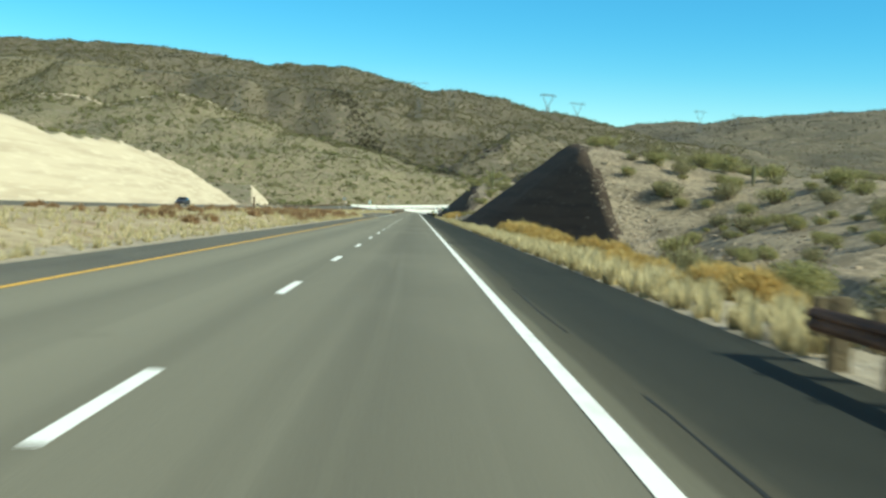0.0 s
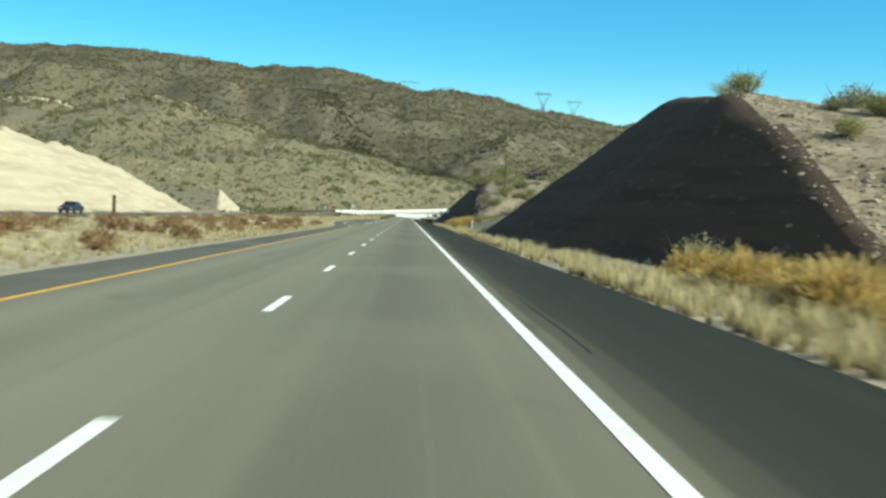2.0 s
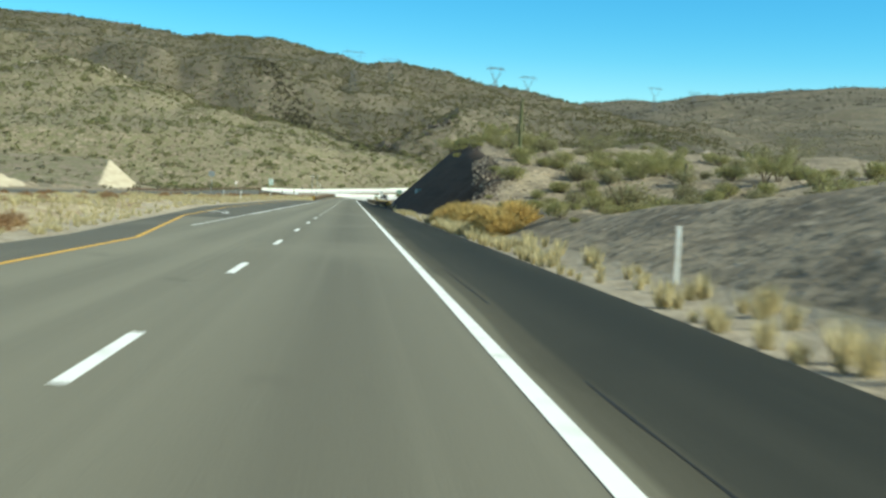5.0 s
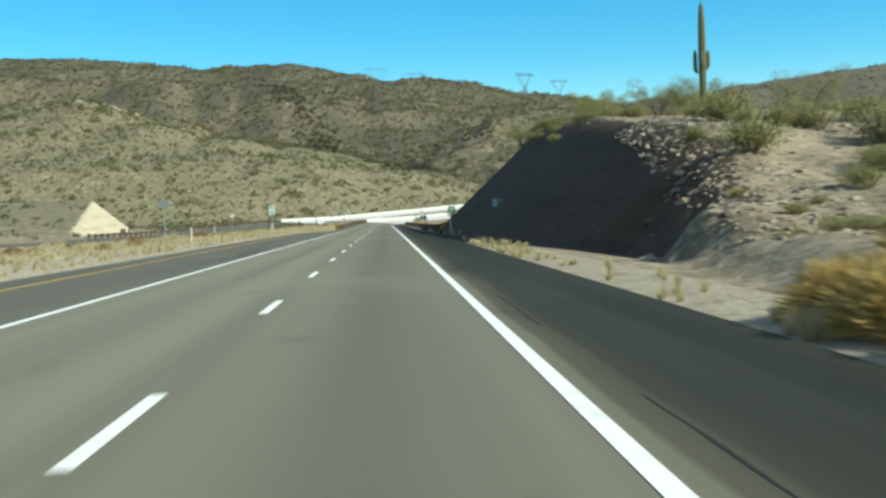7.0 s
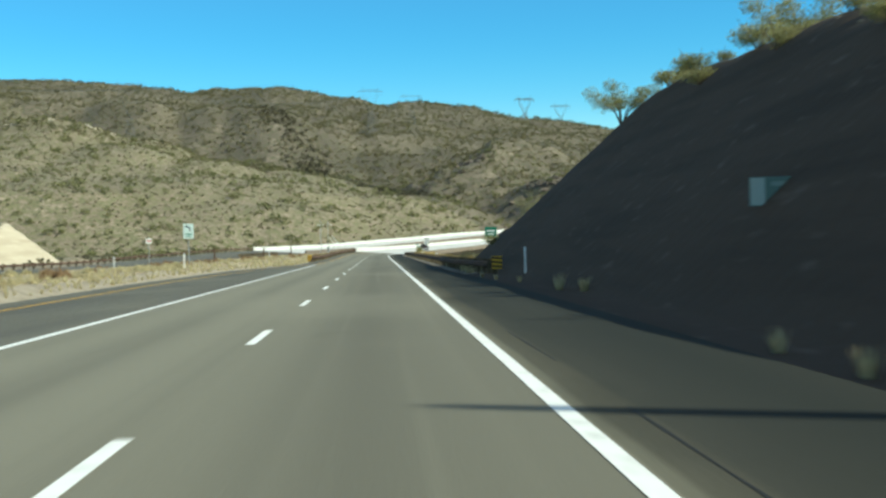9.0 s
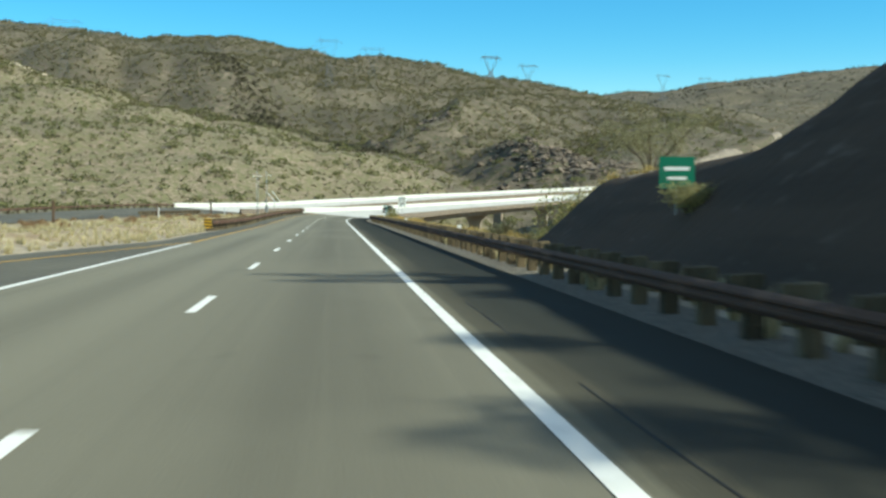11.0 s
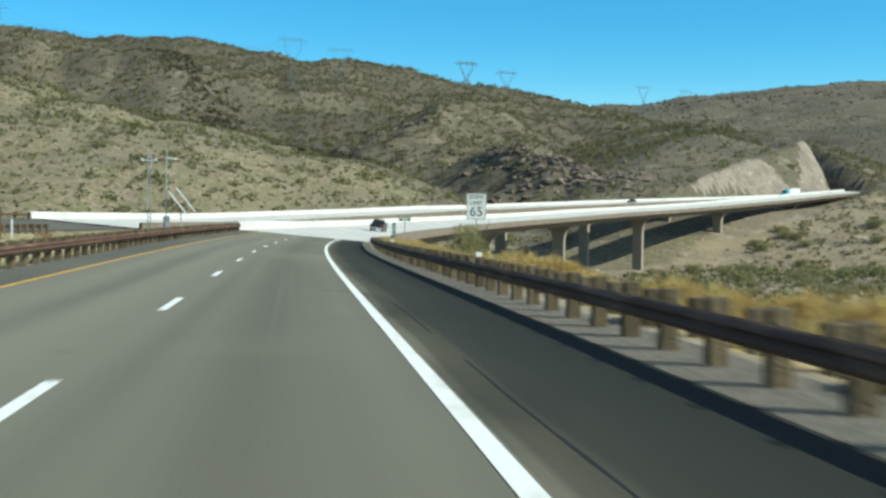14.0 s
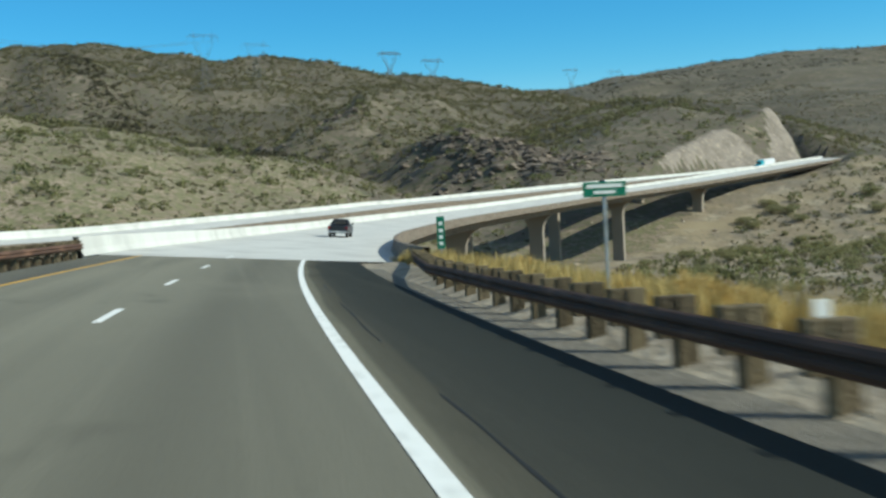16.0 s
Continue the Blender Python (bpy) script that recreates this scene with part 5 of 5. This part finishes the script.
# speed limit
sp = sign("speed_limit_sign", "white speed limit sign with black lettering on a steel post", 0.92, 1.2, 1.9, SIGN_WHITE)
text_part("SPEED", 0.25, SIGN_BLACK, sp, 0, -0.016, 2.84)
text_part("LIMIT", 0.25, SIGN_BLACK, sp, 0, -0.016, 2.58)
text_part("65", 0.62, SIGN_BLACK, sp, 0, -0.016, 2.06, "large black numerals")
for a, b, c, d in ((-0.435, -0.42, 1.92, 3.08), (0.42, 0.435, 1.92, 3.08), (-0.42, 0.42, 1.92, 1.935), (-0.42, 0.42, 3.065, 3.08)):
    bar(sp, a, b, c, d, SIGN_BLACK, "border")
place(sp, 8.4, 492.8, -4, 0, -0.12)
# small green bridge name sign
gs = sign("bridge_name_sign", "small green sign with white lettering on a thin post", 0.8, 0.27, 1.95, SIGN_GREEN)
bar(gs, -0.33, 0.33, 2.11, 2.18, SIGN_WHITE, "text_bar")
bar(gs, -0.2, 0.2, 2.0, 2.06, SIGN_WHITE, "text_bar")
place(gs, 7.6, 520.7, -6, 0, -0.2)
# upright green mile marker
mm = sign("mile_marker", "tall narrow green marker with white figures", 0.29, 1.2, 0.55, SIGN_GREEN)
for z in (0.68, 0.92, 1.16, 1.42):
    bar(mm, -0.07, 0.07, z, z + 0.13, SIGN_WHITE, "figure_bar")
place(mm, 8.7, 543.5, -8, 0, -0.1)
# plates beside the right-hand cut
cs = sign("green_plate_sign", "dull green plate with a pale panel below the dark cut", 0.9, 0.62, 2.08, material("dull_green_sheet", (0.12, 0.2, 0.175), 0.45))
bar(cs, -0.43, -0.12, 2.1, 2.68, material("pale_green_sheet", (0.38, 0.47, 0.43), 0.5), "pale_panel")
bar(cs, 0.02, 0.36, 2.5, 2.6, material("faded_green_sheet", (0.22, 0.31, 0.28), 0.5), "text_bar")
place(cs, 8.27, 306.4, -3, 0, 0.0)
ts = sign("teal_sign", "dark green square sign on a post beside the guard rail", 0.9, 0.8, 2.0, SIGN_GREEN)
bar(ts, -0.32, 0.32, 2.45, 2.55, SIGN_WHITE, "text_bar")
bar(ts, -0.25, 0.25, 2.22, 2.3, SIGN_WHITE, "text_bar")
place(ts, 8.5, 373, -3, 0, 0.0)
# left turn sign in the median
lt = sign("left_turn_sign", "pale sign with a black left-turn arrow over lettering", 0.74, 1.1, 2.2, material("pale_green_white_sheet", (0.55, 0.66, 0.62), 0.45))
bm = bmesh.new()
for a, b in zip([(0.12, 2.75), (0.12, 2.98), (0.04, 3.08), (-0.08, 3.08)], [(0.12, 2.98), (0.04, 3.08), (-0.08, 3.08), (-0.12, 3.08)]):
    tube(bm, (a[0], -0.016, a[1]), (b[0], -0.016, b[1]), 0.035, 0.035, 6)
v = [bm.verts.new(p) for p in ((-0.1, -0.02, 2.96), (-0.1, -0.02, 3.2), (-0.26, -0.02, 3.08))]
bm.faces.new(v)
part("arrow", bm, SIGN_BLACK, lt, "black bent arrow")
bar(lt, -0.26, 0.26, 2.48, 2.56, SIGN_GREEN, "text_bar")
bar(lt, -0.2, 0.2, 2.33, 2.4, SIGN_GREEN, "text_bar")
place(lt, -14.3, 372.3, 4)
wn_ = sign("wrong_way_sign", "small white and red sign in the median", 0.5, 0.5, 2.6, SIGN_WHITE, poles=(0.0,))
bar(wn_, -0.2, 0.2, 2.78, 2.92, SIGN_RED, "red_band")
place(wn_, -23.6, 406, 6)
bs = sign("sign_from_behind", "grey back of a sign plate on a thin post", 0.85, 0.7, 3.0, SIGN_BACK, SIGN_BACK)
place(bs, -19.4, 325.5, 3)


# striped end markers of the rails
def end_marker(x, y, turn=0):
    root = sign("end_marker", "yellow and black striped marker at the rail's end", 0.5, 0.62, 0.25, SIGN_YELLOW, post=POST_WOOD)
    for k in range(3):
        bm = bmesh.new()
        z = 0.25 + 0.2 * k
        pts = [(-0.25, z + 0.1), (0.25, z - 0.05 + 0.1), (0.25, z + 0.05 + 0.1), (-0.25, z + 0.2)]
        pts = [(a, min(max(b, 0.255), 0.865)) for a, b in pts]
        fr = [bm.verts.new((a, -0.018, b)) for a, b in pts]
        bk = [bm.verts.new((a, -0.0125, b)) for a, b in pts]
        bm.faces.new(fr)
        bm.faces.new(bk[::-1])
        for i in range(4):
            bm.faces.new((fr[i], bk[i], bk[(i + 1) % 4], fr[(i + 1) % 4]))
        part("stripe", bm, SIGN_BLACK, root)
    return place(root, x, y, turn)


end_marker(-8.2, 422.6)
end_marker(5.6, 339.2)


# white delineators and brown posts
def delineator():
    root = tagged(new("delineator"), "slim white delineator post beside the road", "post", group="delineators")
    bm = bmesh.new()
    box(bm, -0.05, 0.05, -0.012, 0.012, -0.2, 1.1, 0.006)
    part("blade", bm, WHITE_POST, root)
    bm = bmesh.new()
    box(bm, -0.04, 0.04, -0.016, -0.0125, 0.9, 1.05)
    part("reflector", bm, SIGN_WHITE, root, "white reflector")
    return root


posts = [(6.1, 178.7), (6.1, 332), (-13.9, 367.5), (-25, 396), (-15.5, 452), (-14, 500), (-13, 300)]
first = delineator()
for k, (x, y) in enumerate(posts):
    ob = first if k == 0 else copy_thing(first, Matrix())
    place(ob, x, y, 3 * ((k * 7) % 5 - 2))


def rail_marker():
    root = tagged(new("rail_marker"), "short white marker plate behind the guard rail", "marker", group="rail markers")
    bm = bmesh.new()
    box(bm, -0.025, 0.025, -0.02, 0.02, -0.2, 0.56, 0.005)
    part("stake", bm, GALV, root)
    bm = bmesh.new()
    box(bm, -0.085, 0.085, -0.034, -0.022, 0.52, 0.78, 0.004)
    part("plate", bm, WHITE_POST, root, "white plate")
    return root


first = rail_marker()
for k, s in enumerate((395.2, 433.6, 472.0, 509.6)):
    p = road_point(s, 5.35)
    place(first if k == 0 else copy_thing(first, Matrix()), float(p[0]), float(p[1]), 0, 0, float(p[2]))


def brown_post():
    root = tagged(new("marker_post"), "dark brown weathered post in the median", "post", group="brown posts")
    bm = bmesh.new()
    box(bm, -0.09, 0.09, -0.09, 0.09, -0.3, 1.75, 0.015)
    part("shaft", bm, BROWN_POST, root)
    bm = bmesh.new()
    box(bm, -0.1, 0.1, -0.1, 0.1, 1.752, 1.8, 0.01)
    part("cap", bm, BROWN_POST, root)
    return root


first = brown_post()
for k, (x, y) in enumerate([(-18.7, 139.6), (-17.5, 465), (-21, 436), (-16.5, 508)]):
    place(first if k == 0 else copy_thing(first, Matrix()), x, y, 10 * k)

# weather station masts with solar panels by the viaduct
mast = tagged(new("lattice_mast"), "slim pale lattice mast with small sensors", "mast")
bm = bmesh.new()
for a in range(3):
    c, s = 0.16 * math.cos(a * 2.094), 0.16 * math.sin(a * 2.094)
    tube(bm, (c, s, -0.5), (c, s, 7.3), 0.025, 0.025, 5)
part("legs_frame", bm, GALV, mast)
bm = bmesh.new()
for k in range(23):
    for a in range(3):
        b = (a + 1) % 3
        z = 0.1 + 0.31 * k
        tube(bm, (0.16 * math.cos(a * 2.094), 0.16 * math.sin(a * 2.094), z), (0.16 * math.cos(b * 2.094), 0.16 * math.sin(b * 2.094), z + 0.31), 0.012, 0.012, 4)
part("lacing", bm, GALV, mast)
bm = bmesh.new()
tube(bm, (-0.6, 0, 6.4), (0.6, 0, 6.4), 0.03, 0.03, 6)
bmesh.ops.create_uvsphere(bm, u_segments=10, v_segments=6, radius=0.12, matrix=Matrix.Translation((-0.6, 0, 6.45)))
bmesh.ops.create_uvsphere(bm, u_segments=10, v_segments=6, radius=0.12, matrix=Matrix.Translation((0.6, 0, 6.45)))
part("sensor_arm", bm, SIGN_WHITE, mast, "white sensors on an arm")
place(mast, -12.6, 544.5)
pole = tagged(new("solar_pole"), "grey steel pole carrying two tilted solar panels", "mast")
bm = bmesh.new()
tube(bm, (0, 0, -0.5), (0, 0, 7.2), 0.06, 0.05, 10)
part("shaft", bm, GALV, pole)
bm = bmesh.new()
tube(bm, (0, 0, 6.6), (0.7, 0, 6.55), 0.035, 0.035, 6)
box(bm, 0.6, 0.85, -0.08, 0.08, 6.45, 6.6, 0.02)
part("camera_arm", bm, SIGN_WHITE, pole, "short arm with a white box")
bm = bmesh.new()
box(bm, -0.25, 0.25, 0.08, 0.4, 0.6, 1.6, 0.02)
part("cabinet", bm, GALV, pole, "grey equipment cabinet")
down = Vector((1.55, 0.0, -1.94)).normalized()
turn = Matrix((down, Vector((0, 1, 0)), down.cross(Vector((0, 1, 0))))).transposed().to_4x4()
for cx, cy, cz in ((1.03, 0.0, 2.67), (1.56, 1.1, 3.03)):
    bm = bmesh.new()
    box(bm, -1.22, 1.22, -0.44, 0.44, -0.02, 0.02, 0.006)
    panel = part("solar_panel", bm, SOLAR, pole, "dark solar panel in a pale metal frame")
    panel.matrix_local = Matrix.Translation((cx, cy, cz)) @ turn
    for x0, x1, y0, y1 in ((-1.26, 1.26, -0.49, -0.443), (-1.26, 1.26, 0.443, 0.49), (-1.26, -1.223, -0.44, 0.44), (1.223, 1.26, -0.44, 0.44)):
        bm = bmesh.new()
        box(bm, x0, x1, y0, y1, -0.04, 0.04)
        part("panel_frame", bm, SIGN_WHITE, panel)
bm = bmesh.new()
tube(bm, (1.3, 0.5, -0.5), (1.2, 0.2, 2.45), 0.05, 0.05, 8)
part("panel_strut", bm, GALV, pole)
place(pole, -11.0, 543.5)

# ---- vehicles ----
def paint(name, base, rough=0.3):
    m = material(name, base, rough, 0.0, spots=[(tuple(c * 0.8 for c in base), 1.5, 0.5, 0.75, 4)], spec=0.5)
    return m


DARK_PAINT = paint("dark_truck_paint", (0.012, 0.013, 0.016))
CAR_PAINT = paint("dark_car_paint", (0.02, 0.022, 0.03))
WHITE_PAINT = paint("white_trailer_paint", (0.8, 0.81, 0.8))
CYAN_PAINT = paint("cyan_cab_paint", (0.05, 0.42, 0.5))
GLASS_DARK = material("dark_tinted_glass", (0.01, 0.012, 0.014), 0.08, 0.0, spec=0.7)
TYRE = material("black_tyre_rubber", (0.018, 0.018, 0.018), 0.9)
RIM = material("dull_alloy_rim", (0.35, 0.35, 0.36), 0.4, 0.8)
CHROME = material("dull_chrome_bumper", (0.5, 0.5, 0.5), 0.3, 0.9)
TAIL_RED = material("red_tail_lens", (0.3, 0.01, 0.01), 0.3, spec=0.5)
LAMP_CLEAR = material("clear_lamp_lens", (0.6, 0.6, 0.58), 0.2, spec=0.6)


def profile(bm, pts, w0, w1=None, z_ref=(0, 1)):
    """A body from a side outline (y, z); the half width goes from w0 at z_ref[0] to w1 at z_ref[1]."""
    w1 = w0 if w1 is None else w1
    half = lambda z: w0 + (w1 - w0) * min(max((z - z_ref[0]) / (z_ref[1] - z_ref[0]), 0), 1)
    a = [bm.verts.new((-half(z), y, z)) for y, z in pts]
    b = [bm.verts.new((half(z), y, z)) for y, z in pts]
    bm.faces.new(a)
    bm.faces.new(b[::-1])
    for i in range(len(pts)):
        j = (i + 1) % len(pts)
        bm.faces.new((a[j], a[i], b[i], b[j]))
    bmesh.ops.recalc_face_normals(bm, faces=bm.faces)
    bmesh.ops.bevel(bm, geom=list(bm.edges), offset=0.03, segments=2, affect="EDGES", clamp_overlap=True)
    return bm


def wheel(root, x, y, r, w=0.24):
    bm = bmesh.new()
    tube(bm, (x - w / 2, y, r), (x + w / 2, y, r), r, r, 20)
    bmesh.ops.bevel(bm, geom=[e for e in bm.edges if len(e.link_faces) == 2 and any(len(f.verts) > 4 for f in e.link_faces)], offset=0.04, segments=2, affect="EDGES")
    wh = part("wheel", bm, TYRE, root, "black tyre on a dull rim")
    bm = bmesh.new()
    sx = 1 if x > 0 else -1
    tube(bm, (x + sx * (w / 2 - 0.03), y, r), (x + sx * (w / 2 + 0.006), y, r), r * 0.62, r * 0.55, 16)
    part("rim", bm, RIM, wh)


def small_box(root, name, mat, x0, x1, y0, y1, z0, z1, label="", bevel=0.015):
    bm = bmesh.new()
    box(bm, x0, x1, y0, y1, z0, z1, bevel)
    return part(name, bm, mat, root, label)


def make_pickup():
    root = tagged(new("pickup_truck"), "dark pickup truck driving ahead on the pale bridge deck", "pickup truck")
    bm = bmesh.new()
    profile(bm, [(-2.75, 0.55), (-2.78, 0.72), (-2.76, 1.16), (-0.55, 1.2), (1.35, 1.18), (2.55, 1.06), (2.8, 0.9), (2.8, 0.5), (2.2, 0.42), (-2.3, 0.42)], 0.97)
    part("body", bm, DARK_PAINT, root)
    bm = bmesh.new()
    profile(bm, [(-0.62, 1.15), (-0.5, 1.72), (-0.3, 1.82), (0.75, 1.82), (1.0, 1.72), (1.6, 1.15)], 0.93, 0.7, (1.15, 1.82))
    part("cab", bm, DARK_PAINT, root)
    small_box(root, "rear_window", GLASS_DARK, -0.62, 0.62, -0.635, -0.52, 1.28, 1.66, "dark rear window", 0.02)
    for sx in (-1, 1):
        small_box(root, "side_window", GLASS_DARK, sx * 0.79 - 0.05, sx * 0.79 + 0.05, -0.35, 0.75, 1.3, 1.66, "", 0.02)
        small_box(root, "tail_light", TAIL_RED, sx * 0.87 - 0.07, sx * 0.87 + 0.07, -2.8, -2.72, 0.8, 1.12, "red tail light")
        small_box(root, "door_mirror", DARK_PAINT, sx * 1.08 - 0.1, sx * 1.08 + 0.1, 0.95, 1.05, 1.2, 1.42)
        small_box(root, "headlight", LAMP_CLEAR, sx * 0.75 - 0.16, sx * 0.75 + 0.16, 2.76, 2.82, 0.78, 0.95)
    small_box(root, "tailgate", DARK_PAINT, -0.76, 0.76, -2.8, -2.76, 0.68, 1.14, "closed dark tailgate")
    small_box(root, "bumper", CHROME, -0.95, 0.95, -2.92, -2.78, 0.5, 0.66, "dull chrome rear bumper")
    small_box(root, "plate_bar", SIGN_WHITE, -0.16, 0.16, -2.935, -2.922, 0.52, 0.64, "", 0.003)
    for x in (-0.84, 0.84):
        for y in (-1.75, 1.75):
            wheel(root, x, y, 0.39, 0.26)
    return root


def make_car(label, mat):
    root = tagged(new("car"), label, "car")
    bm = bmesh.new()
    profile(bm, [(-2.3, 0.35), (-2.32, 0.85), (-1.6, 0.98), (0.9, 0.98), (2.1, 0.8), (2.3, 0.6), (2.3, 0.32)], 0.9)
    part("body", bm, mat, root)
    bm = bmesh.new()
    profile(bm, [(-1.8, 0.95), (-1.1, 1.38), (0.1, 1.44), (1.1, 0.95)], 0.84, 0.62, (0.95, 1.44))
    part("cabin", bm, GLASS_DARK, root, "dark glazed cabin")
    bm = bmesh.new()
    box(bm, -0.6, 0.6, -1.05, 0.1, 1.425, 1.46, 0.015)
    part("roof", bm, mat, root)
    for sx in (-1, 1):
        small_box(root, "headlight", LAMP_CLEAR, sx * 0.65 - 0.15, sx * 0.65 + 0.15, 2.26, 2.32, 0.6, 0.72)
        small_box(root, "tail_light", TAIL_RED, sx * 0.7 - 0.15, sx * 0.7 + 0.15, -2.34, -2.28, 0.68, 0.82)
    for x in (-0.8, 0.8):
        for y in (-1.4, 1.4):
            wheel(root, x, y, 0.32, 0.2)
    return root


def make_semi():
    root = tagged(new("semi_truck"), "white box trailer behind a cyan tractor on the far viaduct", "truck")
    small_box(root, "trailer", WHITE_PAINT, -1.28, 1.28, -6.5, 2.4, 1.1, 4.1, "white box trailer", 0.04)
    bm = bmesh.new()
    profile(bm, [(2.7, 0.7), (2.7, 3.6), (3.0, 3.9), (4.3, 3.5), (4.9, 2.3), (6.4, 2.0), (6.7, 1.7), (6.7, 0.6)], 1.2)
    part("cab", bm, CYAN_PAINT, root, "cyan tractor cab")
    small_box(root, "windscreen", GLASS_DARK, -1.0, 1.0, 4.45, 4.85, 2.45, 3.3, "", 0.02)
    small_box(root, "chassis", TYRE, -0.5, 0.5, -6.2, 6.2, 0.75, 1.08)
    small_box(root, "grille", CHROME, -0.7, 0.7, 6.69, 6.76, 0.8, 1.7)
    for sx in (-1, 1):
        small_box(root, "headlight", LAMP_CLEAR, sx * 0.98 - 0.16, sx * 0.98 + 0.16, 6.66, 6.74, 1.0, 1.2)
    for x in (-1.05, 1.05):
        for y in (-5.4, -4.2, 1.0, 2.3, 5.6):
            wheel(root, x, y, 0.5, 0.3)
    return root


def on_road(ob, s, d, back=False):
    p, h = road_point(s, d), float(np.interp(s, S, HEAD))
    slope = math.degrees(math.atan(float(np.interp(s + 2, S, CZ) - np.interp(s - 2, S, CZ)) / 4))
    roll = math.degrees(math.atan(float(np.interp(s, S, TILT))))
    ob.matrix_world = pose(p[0], p[1], p[2] + 0.004, 0, 0, -math.degrees(h)) @ pose(0, 0, 0, slope, roll, 0) @ pose(0, 0, 0, 0, 0, 180 if back else 0)


on_road(make_pickup(), 622, -0.2)
on_road(make_semi(), 1048, float(oncoming_at(1048)) + 1.5, True)
on_road(make_car("dark car on the far viaduct", CAR_PAINT), 925, float(oncoming_at(925)) - 1.8, True)
on_road(make_car("dark car on the oncoming carriageway before the bright cut", CAR_PAINT), 205, -39.5, True)

# ---- transmission towers ----
TOWER_STEEL = material("dull_tower_steel", (0.14, 0.15, 0.16), 0.7, 0.2)


def tower(x, y, arm_z, thin=1.0, half=12.5):
    g = on_land(x, y)
    h = arm_z - g
    root = tagged(new("transmission_tower"), "grey lattice transmission tower on the ridge", "pylon", group="transmission towers")
    waist = h * 0.55

    def bar(bm, a, b, r0, r1, n):
        tube(bm, a, b, r0 * thin, r1 * thin, n)

    bm = bmesh.new()
    for sx in (-1, 1):
        for sy in (-1, 1):
            bar(bm, (sx * 4.2, sy * 4.2, -3), (sx * 1.5, sy * 1.5, waist), 0.3, 0.26, 4)
    for k in range(7):
        a, b = k / 7, (k + 1) / 7
        for sx in (-1, 1):
            for sy in (-1, 1):
                wa, wb = 4.2 - 2.7 * a, 4.2 - 2.7 * b
                bar(bm, (sx * wa, sy * wa, waist * a), (-sx * wb, sy * wb, waist * b), 0.13, 0.13, 3)
    part("body", bm, TOWER_STEEL, root)
    bm = bmesh.new()
    for sx in (-1, 1):
        bar(bm, (sx * 1.5, 0, waist), (sx * 7.0, 0, h * 0.86), 0.34, 0.3, 4)
        bar(bm, (sx * 7.0, 0, h * 0.86), (sx * 6.6, 0, h), 0.3, 0.28, 4)
        bar(bm, (sx * 0.6, 0, waist + 1), (sx * 4.4, 0, h * 0.9), 0.2, 0.2, 3)
        bar(bm, (sx * 6.6, 0, h), (sx * 7.4, 0, h + 4.5), 0.26, 0.12, 4)
    part("fork", bm, TOWER_STEEL, root)
    bm = bmesh.new()
    bar(bm, (-half, 0, h), (half, 0, h), 0.32, 0.32, 4)
    bar(bm, (-half + 2, 0, h + 1.7), (half - 2, 0, h + 1.7), 0.26, 0.26, 4)
    for k in range(10):
        xa, xb = -half + 2 + k * (2 * half - 4) / 10, -half + 2 + (k + 1) * (2 * half - 4) / 10
        bar(bm, (xa, 0, h + (0 if k % 2 else 1.7)), (xb, 0, h + (1.7 if k % 2 else 0)), 0.13, 0.13, 3)
    part("crossarm", bm, TOWER_STEEL, root)
    for px in (-half + 1, 0, half - 1):
        bm = bmesh.new()
        bar(bm, (px, 0, h - 3.6), (px, 0, h), 0.12, 0.12, 5)
        part("insulator", bm, TOWER_STEEL, root)
    root.matrix_world = pose(x, y, g, 0, 0, 12)
    return root


for x, y, z, thin in ((178.6, 1712, 174, 1.25), (217.6, 1686, 162, 0.8), (-4.2, 1439, 152, 0.45), (37, 1497, 153, 0.4), (486, 2098, 200, 0.7), (560, 2130, 200, 0.55), (-175, 1151, 122, 0.28)):
    tower(x, y, z, thin)


def wires(a, b, sag, offs):
    for k in offs:
        bm = bmesh.new()
        pts = [Vector(a).lerp(Vector(b), t / 10) + Vector((k, 0, -sag * 4 * (t / 10) * (1 - t / 10))) for t in range(11)]
        rings = [[bm.verts.new(p + Vector((0.07 * math.cos(c), 0, 0.07 * math.sin(c)))) for c in (0.5, 2.6, 4.7)] for p in pts]
        for r0, r1 in zip(rings[:-1], rings[1:]):
            for i in range(3):
                bm.faces.new((r0[i], r0[(i + 1) % 3], r1[(i + 1) % 3], r1[i]))
        me = bpy.data.meshes.new("power_line")
        bm.to_mesh(me)
        bm.free()
        me.materials.append(TOWER_STEEL)
        tagged(new("power_line", me), "thin sagging power line between the towers", "cable", group="power lines")


wires((-175, 1151, 119), (-4.2, 1439, 149), 10, (-11, 0, 11))
wires((-620, 900, 140), (-175, 1151, 119), 14, (-11, 0, 11))
